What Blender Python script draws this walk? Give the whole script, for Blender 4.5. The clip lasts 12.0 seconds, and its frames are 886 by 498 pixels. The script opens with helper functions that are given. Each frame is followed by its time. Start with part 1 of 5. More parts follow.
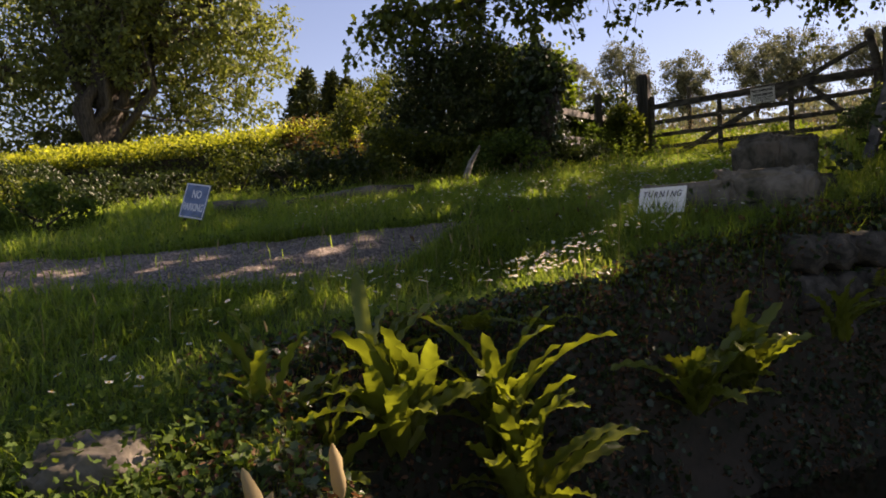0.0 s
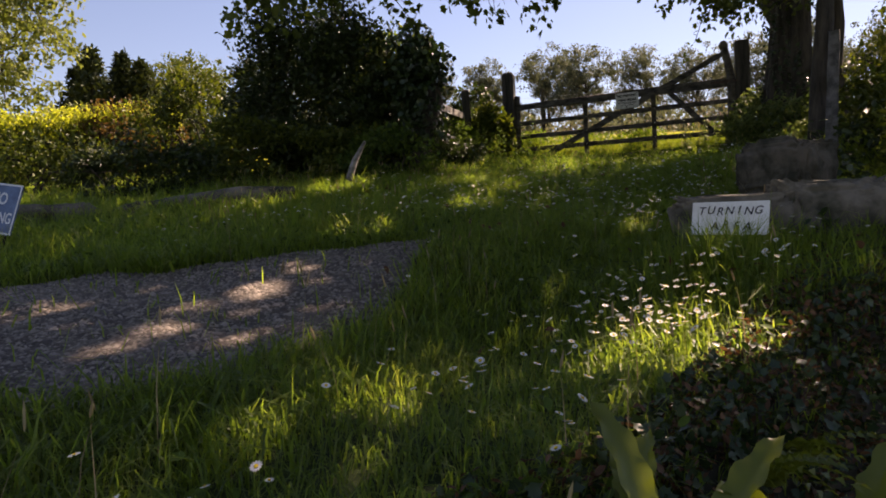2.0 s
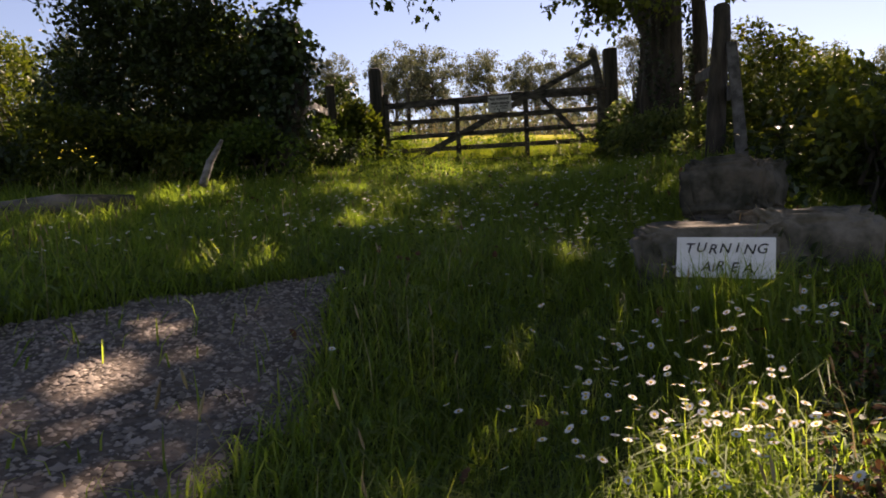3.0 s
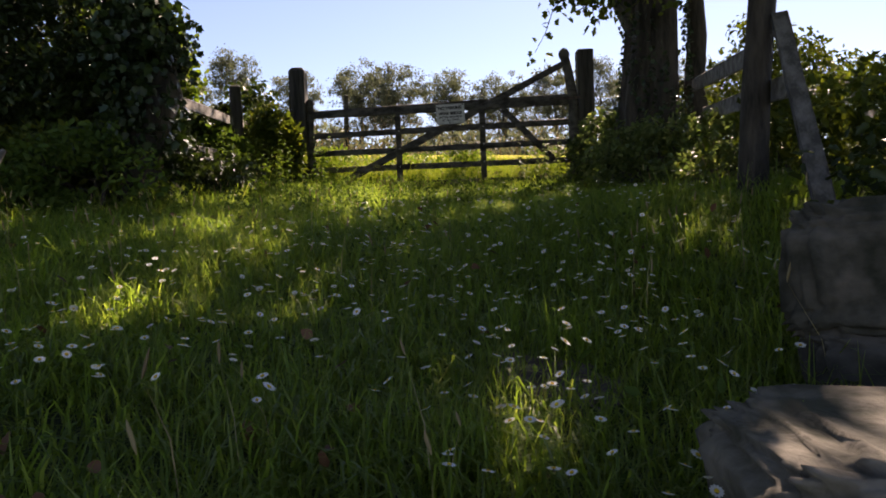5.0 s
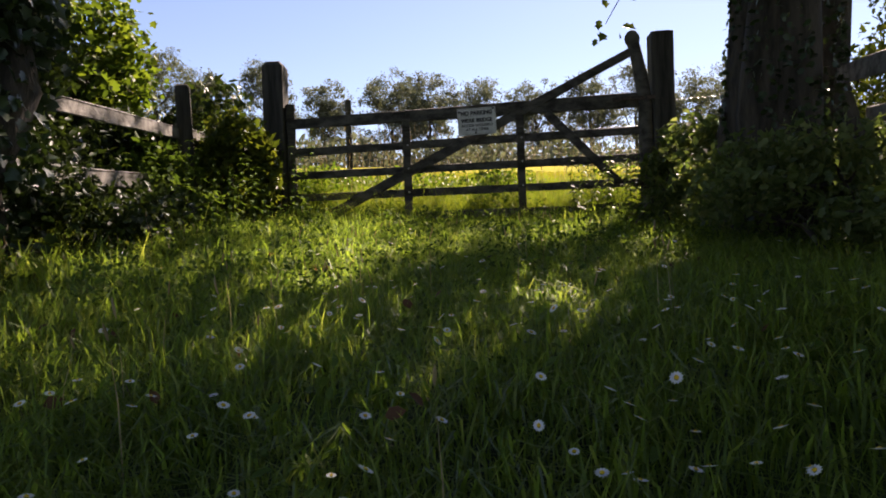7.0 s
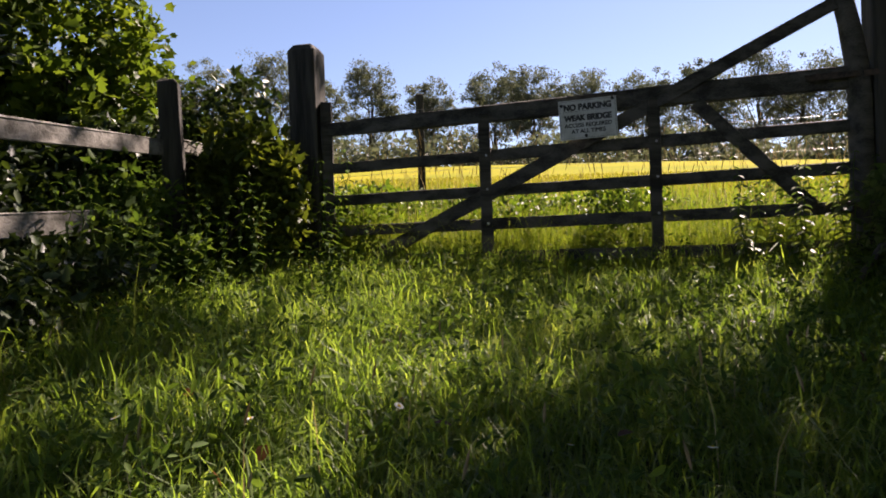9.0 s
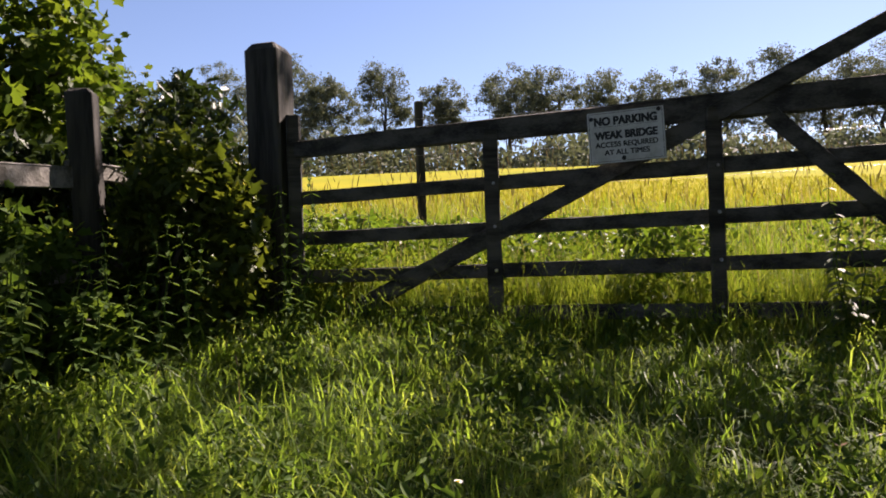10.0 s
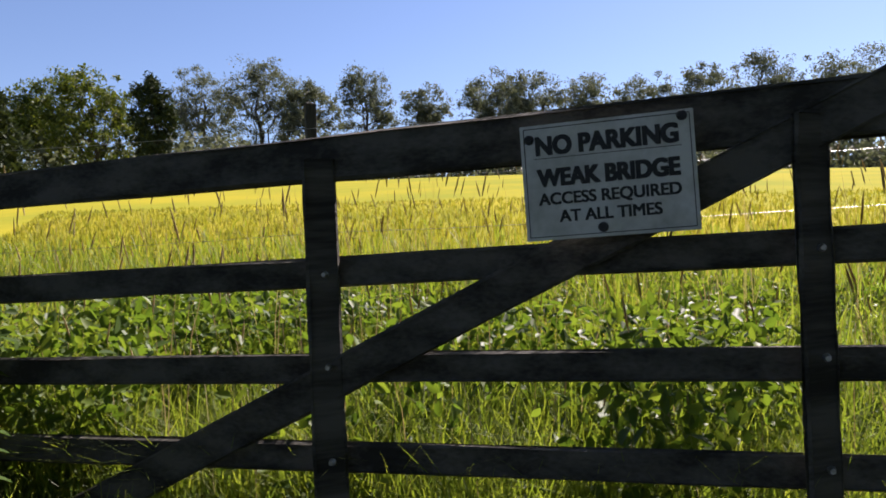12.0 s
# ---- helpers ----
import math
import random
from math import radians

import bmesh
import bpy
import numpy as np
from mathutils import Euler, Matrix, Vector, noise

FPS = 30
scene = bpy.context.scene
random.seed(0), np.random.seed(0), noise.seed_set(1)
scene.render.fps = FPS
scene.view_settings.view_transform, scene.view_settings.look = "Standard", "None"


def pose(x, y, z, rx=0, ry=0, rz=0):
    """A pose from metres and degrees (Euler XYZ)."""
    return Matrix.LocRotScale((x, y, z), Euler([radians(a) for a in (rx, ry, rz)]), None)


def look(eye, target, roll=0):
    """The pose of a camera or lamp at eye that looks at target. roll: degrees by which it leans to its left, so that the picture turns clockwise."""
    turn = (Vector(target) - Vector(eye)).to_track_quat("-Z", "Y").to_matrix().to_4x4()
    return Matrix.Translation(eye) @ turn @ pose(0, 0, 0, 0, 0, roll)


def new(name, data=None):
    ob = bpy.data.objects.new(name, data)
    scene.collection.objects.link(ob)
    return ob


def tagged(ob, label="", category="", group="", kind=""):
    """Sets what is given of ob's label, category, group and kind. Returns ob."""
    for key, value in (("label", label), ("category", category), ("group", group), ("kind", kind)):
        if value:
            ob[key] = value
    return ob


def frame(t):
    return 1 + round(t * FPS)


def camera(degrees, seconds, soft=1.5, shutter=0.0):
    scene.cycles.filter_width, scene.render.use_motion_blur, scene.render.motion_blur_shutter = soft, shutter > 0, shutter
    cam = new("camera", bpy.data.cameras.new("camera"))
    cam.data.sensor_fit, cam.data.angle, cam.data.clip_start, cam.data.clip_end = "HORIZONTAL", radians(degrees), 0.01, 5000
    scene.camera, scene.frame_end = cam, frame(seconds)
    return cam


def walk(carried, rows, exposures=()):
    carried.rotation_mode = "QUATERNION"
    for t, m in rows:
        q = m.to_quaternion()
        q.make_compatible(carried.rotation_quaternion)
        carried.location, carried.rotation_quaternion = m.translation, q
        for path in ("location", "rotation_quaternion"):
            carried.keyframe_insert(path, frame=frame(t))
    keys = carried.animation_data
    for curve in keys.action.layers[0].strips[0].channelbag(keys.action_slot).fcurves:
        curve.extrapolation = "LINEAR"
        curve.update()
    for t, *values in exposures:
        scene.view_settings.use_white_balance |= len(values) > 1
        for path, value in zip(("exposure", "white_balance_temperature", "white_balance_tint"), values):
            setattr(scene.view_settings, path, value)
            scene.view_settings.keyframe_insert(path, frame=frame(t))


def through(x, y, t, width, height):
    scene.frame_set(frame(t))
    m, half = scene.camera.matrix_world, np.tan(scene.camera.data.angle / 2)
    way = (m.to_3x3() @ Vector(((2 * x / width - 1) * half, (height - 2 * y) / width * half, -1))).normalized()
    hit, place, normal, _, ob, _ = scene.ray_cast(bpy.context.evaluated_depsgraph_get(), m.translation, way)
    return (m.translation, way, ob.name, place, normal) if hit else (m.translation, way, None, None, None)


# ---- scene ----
cam = camera(67.3, 12.0, soft=1.8)
PATH = [
    (0, (0.936, 1.265, 2.395), (0.733, 3.455, 2.36), -2.4),
    (0.5, (0.637, 1.597, 2.419), (0.515, 3.794, 2.378), -2.3),
    (1, (0.327, 1.967, 2.515), (0.455, 4.162, 2.466), -2.3),
    (1.5, (0.04, 2.345, 2.523), (0.33, 4.525, 2.465), -2.3),
    (2, (-0.188, 2.78, 2.614), (0.249, 4.935, 2.545), -2.7),
    (2.5, (-0.293, 3.263, 2.732), (0.355, 5.365, 2.654), -2.6),
    (3, (-0.297, 3.834, 2.82), (0.617, 5.831, 2.72), -2.6),
    (3.5, (-0.167, 4.43, 2.937), (0.812, 6.399, 2.842), -2.9),
    (5.5, (1.613, 6.397, 3.125), (2.631, 8.346, 3.093), -1.9),
    (6, (1.917, 7.021, 3.24), (2.922, 8.978, 3.208), -2.1),
    (6.5, (2.242, 7.656, 3.374), (3.208, 9.633, 3.351), -2.0),
    (7, (2.532, 8.218, 3.53), (3.453, 10.217, 3.523), -2.0),
    (7.5, (2.845, 8.749, 3.681), (3.685, 10.782, 3.67), -1.7),
    (9.5, (3.827, 10.859, 4.154), (4.387, 12.987, 4.148), -2.1),
    (10, (4.06, 11.422, 4.329), (4.612, 13.552, 4.325), -2.1),
    (10.5, (4.34, 11.981, 4.42), (4.896, 14.11, 4.422), -2.2),
    (11, (4.594, 12.451, 4.481), (5.155, 14.578, 4.483), -2.2),
    (11.5, (4.853, 12.939, 4.636), (5.428, 15.063, 4.642), -2.5),
    (12, (5.229, 13.406, 4.774), (5.826, 15.523, 4.783), -2.3),
]
walk(cam, [(t, look(eye, target, roll)) for t, eye, target, roll in PATH], [(0.0, 1.78, 8300, 34), (3.0, 1.72, 8200, 33), (5.5, 1.98, 7500, 31), (6.5, 1.98, 7400, 31), (7.5, 1.74, 7300, 30), (9.5, 1.64, 6950, 30), (10.5, 1.60, 6700, 29), (12.0, 1.46, 6350, 26)])

# ---- light ----
SUN_AZ, SUN_EL = math.atan2(0.60, 0.80), radians(44)
sun_way = Vector((math.cos(SUN_AZ) * math.cos(SUN_EL), math.sin(SUN_AZ) * math.cos(SUN_EL), math.sin(SUN_EL)))
world = bpy.data.worlds.new("sky")
scene.world = world
world.use_nodes = True
sky = world.node_tree.nodes.new("ShaderNodeTexSky")
sky.sky_type, sky.sun_disc = "NISHITA", False
sky.sun_elevation, sky.sun_rotation = SUN_EL, math.pi / 2 - SUN_AZ
sky.air_density, sky.dust_density, sky.ozone_density = 1.0, 0.2, 3.6
world.node_tree.links.new(sky.outputs[0], world.node_tree.nodes["Background"].inputs[0])
world.node_tree.nodes["Background"].inputs[1].default_value = 0.052
sun = new("sun", bpy.data.lights.new("sun", "SUN"))
sun.data.energy, sun.data.angle, sun.data.color = 5.0, radians(0.6), (1.0, 0.93, 0.80)
sun.matrix_world = look((0, 0, 60), Vector((0, 0, 60)) - sun_way)


# ---- materials ----
def material(name, base, dark, scale=8.0, rough=0.85, bump=0.3, fine=60.0, metal=0.0, detail=6.0, stretch=(1, 1, 1), low=0.35, high=0.65, spec=0.3):
    """Two colours mixed by noise at two scales, with bump."""
    m = bpy.data.materials.new(name)
    m.use_nodes = True
    n, l = m.node_tree.nodes, m.node_tree.links
    b = n["Principled BSDF"]
    co = n.new("ShaderNodeTexCoord")
    mp = n.new("ShaderNodeMapping")
    mp.inputs["Scale"].default_value = stretch
    l.new(co.outputs["Object"], mp.inputs[0])
    n1, n2 = n.new("ShaderNodeTexNoise"), n.new("ShaderNodeTexNoise")
    n1.inputs["Scale"].default_value, n2.inputs["Scale"].default_value = scale, fine
    n1.inputs["Detail"].default_value = n2.inputs["Detail"].default_value = detail
    l.new(mp.outputs[0], n1.inputs["Vector"])
    l.new(mp.outputs[0], n2.inputs["Vector"])
    mix = n.new("ShaderNodeMix")
    mix.data_type = "RGBA"
    add = n.new("ShaderNodeMath")
    add.operation = "MULTIPLY_ADD"
    add.inputs[1].default_value = 0.35
    l.new(n2.outputs["Fac"], add.inputs[0])
    l.new(n1.outputs["Fac"], add.inputs[2])
    rng = n.new("ShaderNodeMapRange")
    rng.inputs[1].default_value, rng.inputs[2].default_value = low + 0.17, high + 0.17
    l.new(add.outputs[0], rng.inputs[0])
    l.new(rng.outputs[0], mix.inputs["Factor"])
    mix.inputs["A"].default_value, mix.inputs["B"].default_value = (*dark, 1), (*base, 1)
    l.new(mix.outputs["Result"], b.inputs["Base Color"])
    b.inputs["Roughness"].default_value, b.inputs["Metallic"].default_value = rough, metal
    b.inputs["Specular IOR Level"].default_value = spec
    bp = n.new("ShaderNodeBump")
    bp.inputs["Strength"].default_value, bp.inputs["Distance"].default_value = bump, 0.02
    l.new(add.outputs[0], bp.inputs["Height"])
    l.new(bp.outputs[0], b.inputs["Normal"])
    return m


def leafy(name, colours, through=0.45, rough=0.5, gloss=0.25, glow=(1.25, 1.2, 0.5)):
    """Leaf or blade: a ramp of colours picked per island, light shining through."""
    m = bpy.data.materials.new(name)
    m.use_nodes = True
    n, l = m.node_tree.nodes, m.node_tree.links
    b, out = n["Principled BSDF"], n["Material Output"]
    geo = n.new("ShaderNodeNewGeometry")
    co = n.new("ShaderNodeTexCoord")
    noi = n.new("ShaderNodeTexNoise")
    noi.inputs["Scale"].default_value = 0.9
    l.new(co.outputs["Object"], noi.inputs["Vector"])
    add = n.new("ShaderNodeMath")
    add.operation = "MULTIPLY_ADD"
    add.inputs[1].default_value = 0.6
    add.inputs[2].default_value = -0.05
    l.new(geo.outputs["Random Per Island"], add.inputs[0])
    add2 = n.new("ShaderNodeMath")
    add2.operation = "MULTIPLY_ADD"
    add2.inputs[1].default_value = 0.5
    l.new(noi.outputs["Fac"], add2.inputs[0])
    l.new(add.outputs[0], add2.inputs[2])
    ramp = n.new("ShaderNodeValToRGB")
    while len(ramp.color_ramp.elements) < len(colours):
        ramp.color_ramp.elements.new(0.5)
    for i, c in enumerate(colours):
        e = ramp.color_ramp.elements[i]
        e.position, e.color = 0.1 + 0.8 * i / (len(colours) - 1), (*c, 1)
    l.new(add2.outputs[0], ramp.inputs[0])
    l.new(ramp.outputs[0], b.inputs["Base Color"])
    b.inputs["Roughness"].default_value = rough
    b.inputs["Specular IOR Level"].default_value = gloss
    tint = n.new("ShaderNodeMix")
    tint.data_type, tint.blend_type = "RGBA", "MULTIPLY"
    tint.inputs["Factor"].default_value = 1
    l.new(ramp.outputs[0], tint.inputs["A"])
    tint.inputs["B"].default_value = (*glow, 1)
    tr = n.new("ShaderNodeBsdfTranslucent")
    l.new(tint.outputs["Result"], tr.inputs[0])
    mx = n.new("ShaderNodeMixShader")
    mx.inputs[0].default_value = through
    l.new(b.outputs[0], mx.inputs[1])
    l.new(tr.outputs[0], mx.inputs[2])
    l.new(mx.outputs[0], out.inputs["Surface"])
    return m


GRASS = leafy("grass", [(0.058, 0.100, 0.026), (0.085, 0.140, 0.032), (0.120, 0.180, 0.042), (0.19, 0.22, 0.08)], 0.62, 0.45, 0.3, (2.3, 2.2, 0.8))
FIELD = leafy("meadow grass", [(0.16, 0.185, 0.026), (0.21, 0.21, 0.03), (0.27, 0.24, 0.05)], 0.5, 0.6, 0.1)
EDGE = leafy("field edge grass", [(0.08, 0.12, 0.022), (0.125, 0.17, 0.03), (0.20, 0.225, 0.05)], 0.55, 0.5, 0.2, (1.5, 1.5, 0.55))
# Lighter copy of the nettle leaf, with the field's sun in its colour.
SUNLIT_WEED = leafy("sunlit field weeds", [(0.035, 0.07, 0.016), (0.075, 0.125, 0.024), (0.14, 0.19, 0.04)], 0.5, 0.5, 0.25, (1.5, 1.45, 0.5))
SEED = leafy("grass seed heads", [(0.20, 0.15, 0.08), (0.32, 0.26, 0.14), (0.42, 0.36, 0.2)], 0.4, 0.7, 0.1, (1.1, 1.0, 0.8))
FERN = leafy("fern", [(0.08, 0.11, 0.018), (0.125, 0.155, 0.024), (0.18, 0.20, 0.034)], 0.5, 0.32, 0.5, (1.2, 1.2, 0.5))
# Hedge top: sunlight is painted in, far brighter than the hedge leaves.
SUNLIT_HEDGE = leafy("young hedge shoots, sun in colour", [(0.16, 0.21, 0.04), (0.25, 0.30, 0.055), (0.36, 0.38, 0.08)], 0.65, 0.5, 0.2, (1.4, 1.3, 0.5))
# Brighter bramble leaf: the sunlight on it is put into the colour.
SUNLIT_BRAMBLE = leafy("bramble leaves, sun in colour", [(0.045, 0.075, 0.022), (0.09, 0.13, 0.04), (0.19, 0.21, 0.09)], 0.5, 0.5, 0.3, (1.2, 1.2, 0.7))
IVY = leafy("ivy", [(0.012, 0.028, 0.010), (0.022, 0.045, 0.014), (0.04, 0.07, 0.02)], 0.15, 0.42, 0.4)
NETTLE = leafy("nettle", [(0.035, 0.07, 0.018), (0.065, 0.115, 0.024), (0.11, 0.165, 0.04)], 0.45, 0.65, 0.12)
DOCK = leafy("hedge leaves", [(0.035, 0.055, 0.012), (0.07, 0.10, 0.018), (0.15, 0.17, 0.03)], 0.4, 0.5, 0.25)
THORN = leafy("dark thorn leaves", [(0.014, 0.026, 0.010), (0.026, 0.045, 0.014), (0.05, 0.08, 0.02)], 0.3, 0.45, 0.3)
MAPLE = leafy("maple leaves", [(0.05, 0.09, 0.018), (0.08, 0.13, 0.02), (0.14, 0.18, 0.03)], 0.5, 0.5, 0.2)
ASH = leafy("ash leaves", [(0.07, 0.10, 0.04), (0.12, 0.155, 0.06), (0.20, 0.23, 0.10)], 0.45, 0.5, 0.2)
COPPER = leafy("copper leaves", [(0.07, 0.042, 0.02), (0.10, 0.065, 0.028), (0.12, 0.095, 0.04)], 0.45, 0.5, 0.2, (1.2, 1.0, 0.5))
# Distance haze is mixed into this grey-green leaf colour.
HAZE_LEAF = leafy("far leaves greyed as haze", [(0.065, 0.075, 0.055), (0.10, 0.115, 0.085), (0.16, 0.175, 0.13)], 0.35, 0.6, 0.1, (1.1, 1.1, 0.7))
CONIFER = leafy("conifer needles", [(0.02, 0.032, 0.018), (0.035, 0.05, 0.025), (0.05, 0.065, 0.03)], 0.15, 0.6, 0.1)
DEAD = leafy("dead leaves", [(0.06, 0.03, 0.015), (0.12, 0.06, 0.03), (0.2, 0.11, 0.06)], 0.3, 0.6, 0.2, (1.1, 0.9, 0.6))
PETAL = leafy("daisy petals", [(0.70, 0.70, 0.68), (0.8, 0.8, 0.78)], 0.35, 0.6, 0.1, (1, 1, 0.95))
YOLK = material("daisy centre", (0.75, 0.50, 0.03), (0.6, 0.35, 0.02), rough=0.8, bump=0.1)
WOOD = material("weathered oak", (0.10, 0.092, 0.078), (0.024, 0.022, 0.018), 4, 0.8, 0.7, 34, stretch=(0.25, 3, 3))
RAILWOOD = material("grey fence wood", (0.25, 0.235, 0.21), (0.085, 0.078, 0.066), 4, 0.8, 0.5, 26, stretch=(0.25, 3, 3))
# The grey fence wood at half brightness: the strut's shade as colour.
SHADEWOOD = material("grey plank, shade in colour", (0.13, 0.122, 0.108), (0.045, 0.042, 0.036), 4, 0.85, 0.5, 26, stretch=(3, 3, 0.3))
POSTWOOD = material("weathered post wood", (0.062, 0.057, 0.048), (0.018, 0.017, 0.014), 5, 0.85, 0.6, 30, stretch=(3, 3, 0.25))
BARK = material("bark", (0.07, 0.058, 0.045), (0.02, 0.018, 0.014), 5, 0.9, 1.0, 22, stretch=(2.5, 2.5, 0.5))
# Darker copy of the limestone; the boulder's shade is in the colour.
SHADEROCK = material("mossy rock, shade in colour", (0.105, 0.092, 0.072), (0.026, 0.027, 0.017), 6, 0.95, 1.0, 30)
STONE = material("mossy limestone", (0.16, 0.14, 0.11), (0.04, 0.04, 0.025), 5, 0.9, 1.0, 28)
# About half as bright as the limestone of the coping.
WALLSTONE = material("brown wall stone", (0.085, 0.075, 0.06), (0.022, 0.022, 0.016), 5, 0.85, 0.9, 25)
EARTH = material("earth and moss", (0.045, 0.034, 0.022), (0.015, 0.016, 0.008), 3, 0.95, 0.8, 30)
TURF = material("turf", (0.050, 0.075, 0.016), (0.022, 0.030, 0.010), 2.2, 0.95, 0.8, 40)
MEADOW = material("meadow", (0.29, 0.255, 0.022), (0.20, 0.21, 0.022), 0.22, 0.95, 0.6, 2.0, spec=0.02)
GRAVELBED = material("gravel bed", (0.15, 0.12, 0.095), (0.055, 0.045, 0.035), 6, 0.9, 0.8, 60)
BOARD = material("painted white board", (0.74, 0.74, 0.70), (0.55, 0.54, 0.48), 6, 0.55, 0.1, 40, low=0.2, high=0.55)
DULLBOARD = material("grimy white sign", (0.56, 0.56, 0.53), (0.36, 0.36, 0.32), 9, 0.5, 0.1, 50, low=0.25, high=0.6)
BLUE = material("faded blue board", (0.10, 0.17, 0.30), (0.06, 0.10, 0.18), 8, 0.5, 0.1, 50)
BLACK = material("black lettering", (0.018, 0.018, 0.020), (0.03, 0.03, 0.03), 20, 0.6, 0.05)
WHITE = material("white lettering", (0.62, 0.66, 0.70), (0.45, 0.48, 0.52), 20, 0.6, 0.05)
IRON = material("galvanised bolt", (0.42, 0.42, 0.42), (0.2, 0.19, 0.18), 30, 0.45, 0.1, metal=0.8)
WIRE = material("fence wire", (0.35, 0.35, 0.34), (0.2, 0.2, 0.19), 30, 0.4, 0.1, metal=0.7)


def stone_random(name, a, b, rough=0.8):
    m = bpy.data.materials.new(name)
    m.use_nodes = True
    n, l = m.node_tree.nodes, m.node_tree.links
    geo, ramp = n.new("ShaderNodeNewGeometry"), n.new("ShaderNodeValToRGB")
    ramp.color_ramp.elements[0].color, ramp.color_ramp.elements[1].color = (*a, 1), (*b, 1)
    l.new(geo.outputs["Random Per Island"], ramp.inputs[0])
    l.new(ramp.outputs[0], n["Principled BSDF"].inputs["Base Color"])
    n["Principled BSDF"].inputs["Roughness"].default_value = rough
    return m


PEBBLE = stone_random("gravel", (0.05, 0.042, 0.034), (0.30, 0.25, 0.20))
WATER = bpy.data.materials.new("stream water")
WATER.use_nodes = True
_b = WATER.node_tree.nodes["Principled BSDF"]
_b.inputs["Base Color"].default_value = (0.022, 0.018, 0.011, 1)
_b.inputs["Roughness"].default_value = 0.09
_b.inputs["Specular IOR Level"].default_value = 0.3
_n, _bp = WATER.node_tree.nodes.new("ShaderNodeTexNoise"), WATER.node_tree.nodes.new("ShaderNodeBump")
_n.inputs["Scale"].default_value, _n.inputs["Detail"].default_value = 7, 3
_bp.inputs["Strength"].default_value, _bp.inputs["Distance"].default_value = 0.25, 0.02
WATER.node_tree.links.new(_n.outputs["Fac"], _bp.inputs["Height"])
WATER.node_tree.links.new(_bp.outputs[0], _b.inputs["Normal"])

# ---- the lie of the land ----
RNG = np.random.default_rng(7)


def step(a, b, v):
    k = np.clip((v - a) / (b - a), 0, 1)
    return k * k * (3 - 2 * k)


def wob(x, y, s, seed=0.0):
    """Cheap smooth noise, about -1 to 1."""
    return (np.sin(x * s + seed) * np.cos(y * s * 1.13 + seed * 1.7) + 0.6 * np.sin(x * s * 2.1 - y * s * 1.7 + seed * 2.3) + 0.4 * np.cos(x * s * 3.7 + y * s * 3.1 + seed)) / 1.6


def bank(x, y):
    """Metres into the stream's channel (above 0) or outside of it."""
    w = 0.07 * wob(x, y, 3.0, 2.0)
    d1 = (x + 0.05) * 0.56 - (y - 3.75) * 0.83 + w
    d2 = (x + 0.02) * 0.89 + (y - 3.75) * 0.45 + w
    return np.minimum(d1, d2), d1


def ground(x, y):
    x, y = np.asarray(x, float), np.asarray(y, float)
    xx = 30 * np.tanh(x / 30)
    ya = np.clip(y, -2, 16)
    yb = 110 * np.tanh(np.maximum(y - 16, 0) / 110)
    z = 2.45 + 0.045 * xx + 0.147 * (ya - 6.6) + 0.135 * yb
    g = lambda a, b, s: np.exp(-((x - a) ** 2 + (y - b) ** 2) / (2 * s * s))
    z = z - 0.05 - 0.27 * g(0.4, 1.6, 1.6) - 0.17 * g(6, 15, 2.5) + 0.3 * g(5.4, 8.8, 1.2) - 0.1 * g(2.7, 8.3, 0.9)
    z = z - 0.26 * g(0.75, 5.65, 0.65) - 0.10 * g(1.75, 6.75, 0.6)
    z = z + 0.025 * wob(x, y, 1.3, 1.0) * np.exp(-np.hypot(x - 2, y - 8) / 15)
    m, d1 = bank(x, y)
    f = step(-0.05, 0.8, m) * (1 - step(4.5, 6.5, d1))
    return z * (1 - f) + 0.85 * f


def in_gravel(x, y):
    """Above 0 on the gravel track."""
    near = np.interp(x, [-12, -2.6, -0.6, -0.19, 0.17, 0.5, 0.8], [5.9, 5.25, 5.1, 5.52, 6.05, 6.95, 7.6])
    farr = np.interp(x, [-12, -3.5, -1.0, -0.1, 0.5], [6.6, 7.1, 7.05, 7.32, 7.32])
    return np.minimum(y - near, farr - y) + 0.13 * wob(x, y, 2.7, 5.0)


# Patches of sun on the bank, with holes for them in the added foliage overhead: x, y, half widths, how open.
SUN_TRACK = [(1.33, 5.17, 0.38, 0.32, 1.0), (-0.04, 6.85, 0.18, 0.06, 0.9), (-0.55, 5.75, 0.2, 0.05, 0.7), (-1.4, 6.4, 0.22, 0.06, 0.7), (-2.4, 6.3, 0.4, 0.1, 0.6), (-0.29, 6.42, 0.16, 0.1, 0.9)]
SUN_LAWN = [(0.22, 7.9, 0.28, 0.26, 0.9), (0.2, 11.3, 0.4, 0.5, 1.0), (-0.7, 9.9, 0.4, 0.3, 0.5), (0.94, 6.2, 0.2, 0.16, 0.6), (0.1, 5.1, 0.12, 0.06, 0.7), (-4.3, 7.9, 1.0, 0.25, 0.7)]
SUN_BEFORE_GATE = [(3.4, 15.0, 0.65, 0.4, 1.0), (4.5, 14.9, 0.7, 0.35, 1.0), (4.3, 14.35, 0.5, 0.2, 1.0), (5.9, 14.6, 0.5, 0.25, 0.9), (6.35, 13.9, 0.4, 0.45, 0.9), (7.1, 14.0, 0.7, 0.45, 1.0), (7.1, 13.0, 0.9, 0.8, 1.0)]
SUN_BY_LANE = [(5.4, 13.3, 0.2, 0.25, 0.9), (5.78, 13.0, 0.26, 0.22, 0.9), (5.53, 13.95, 0.16, 0.14, 0.8), (4.05, 13.25, 0.6, 0.3, 1.0), (3.66, 12.15, 0.38, 0.34, 0.9), (3.2, 11.1, 0.2, 0.35, 0.45)]
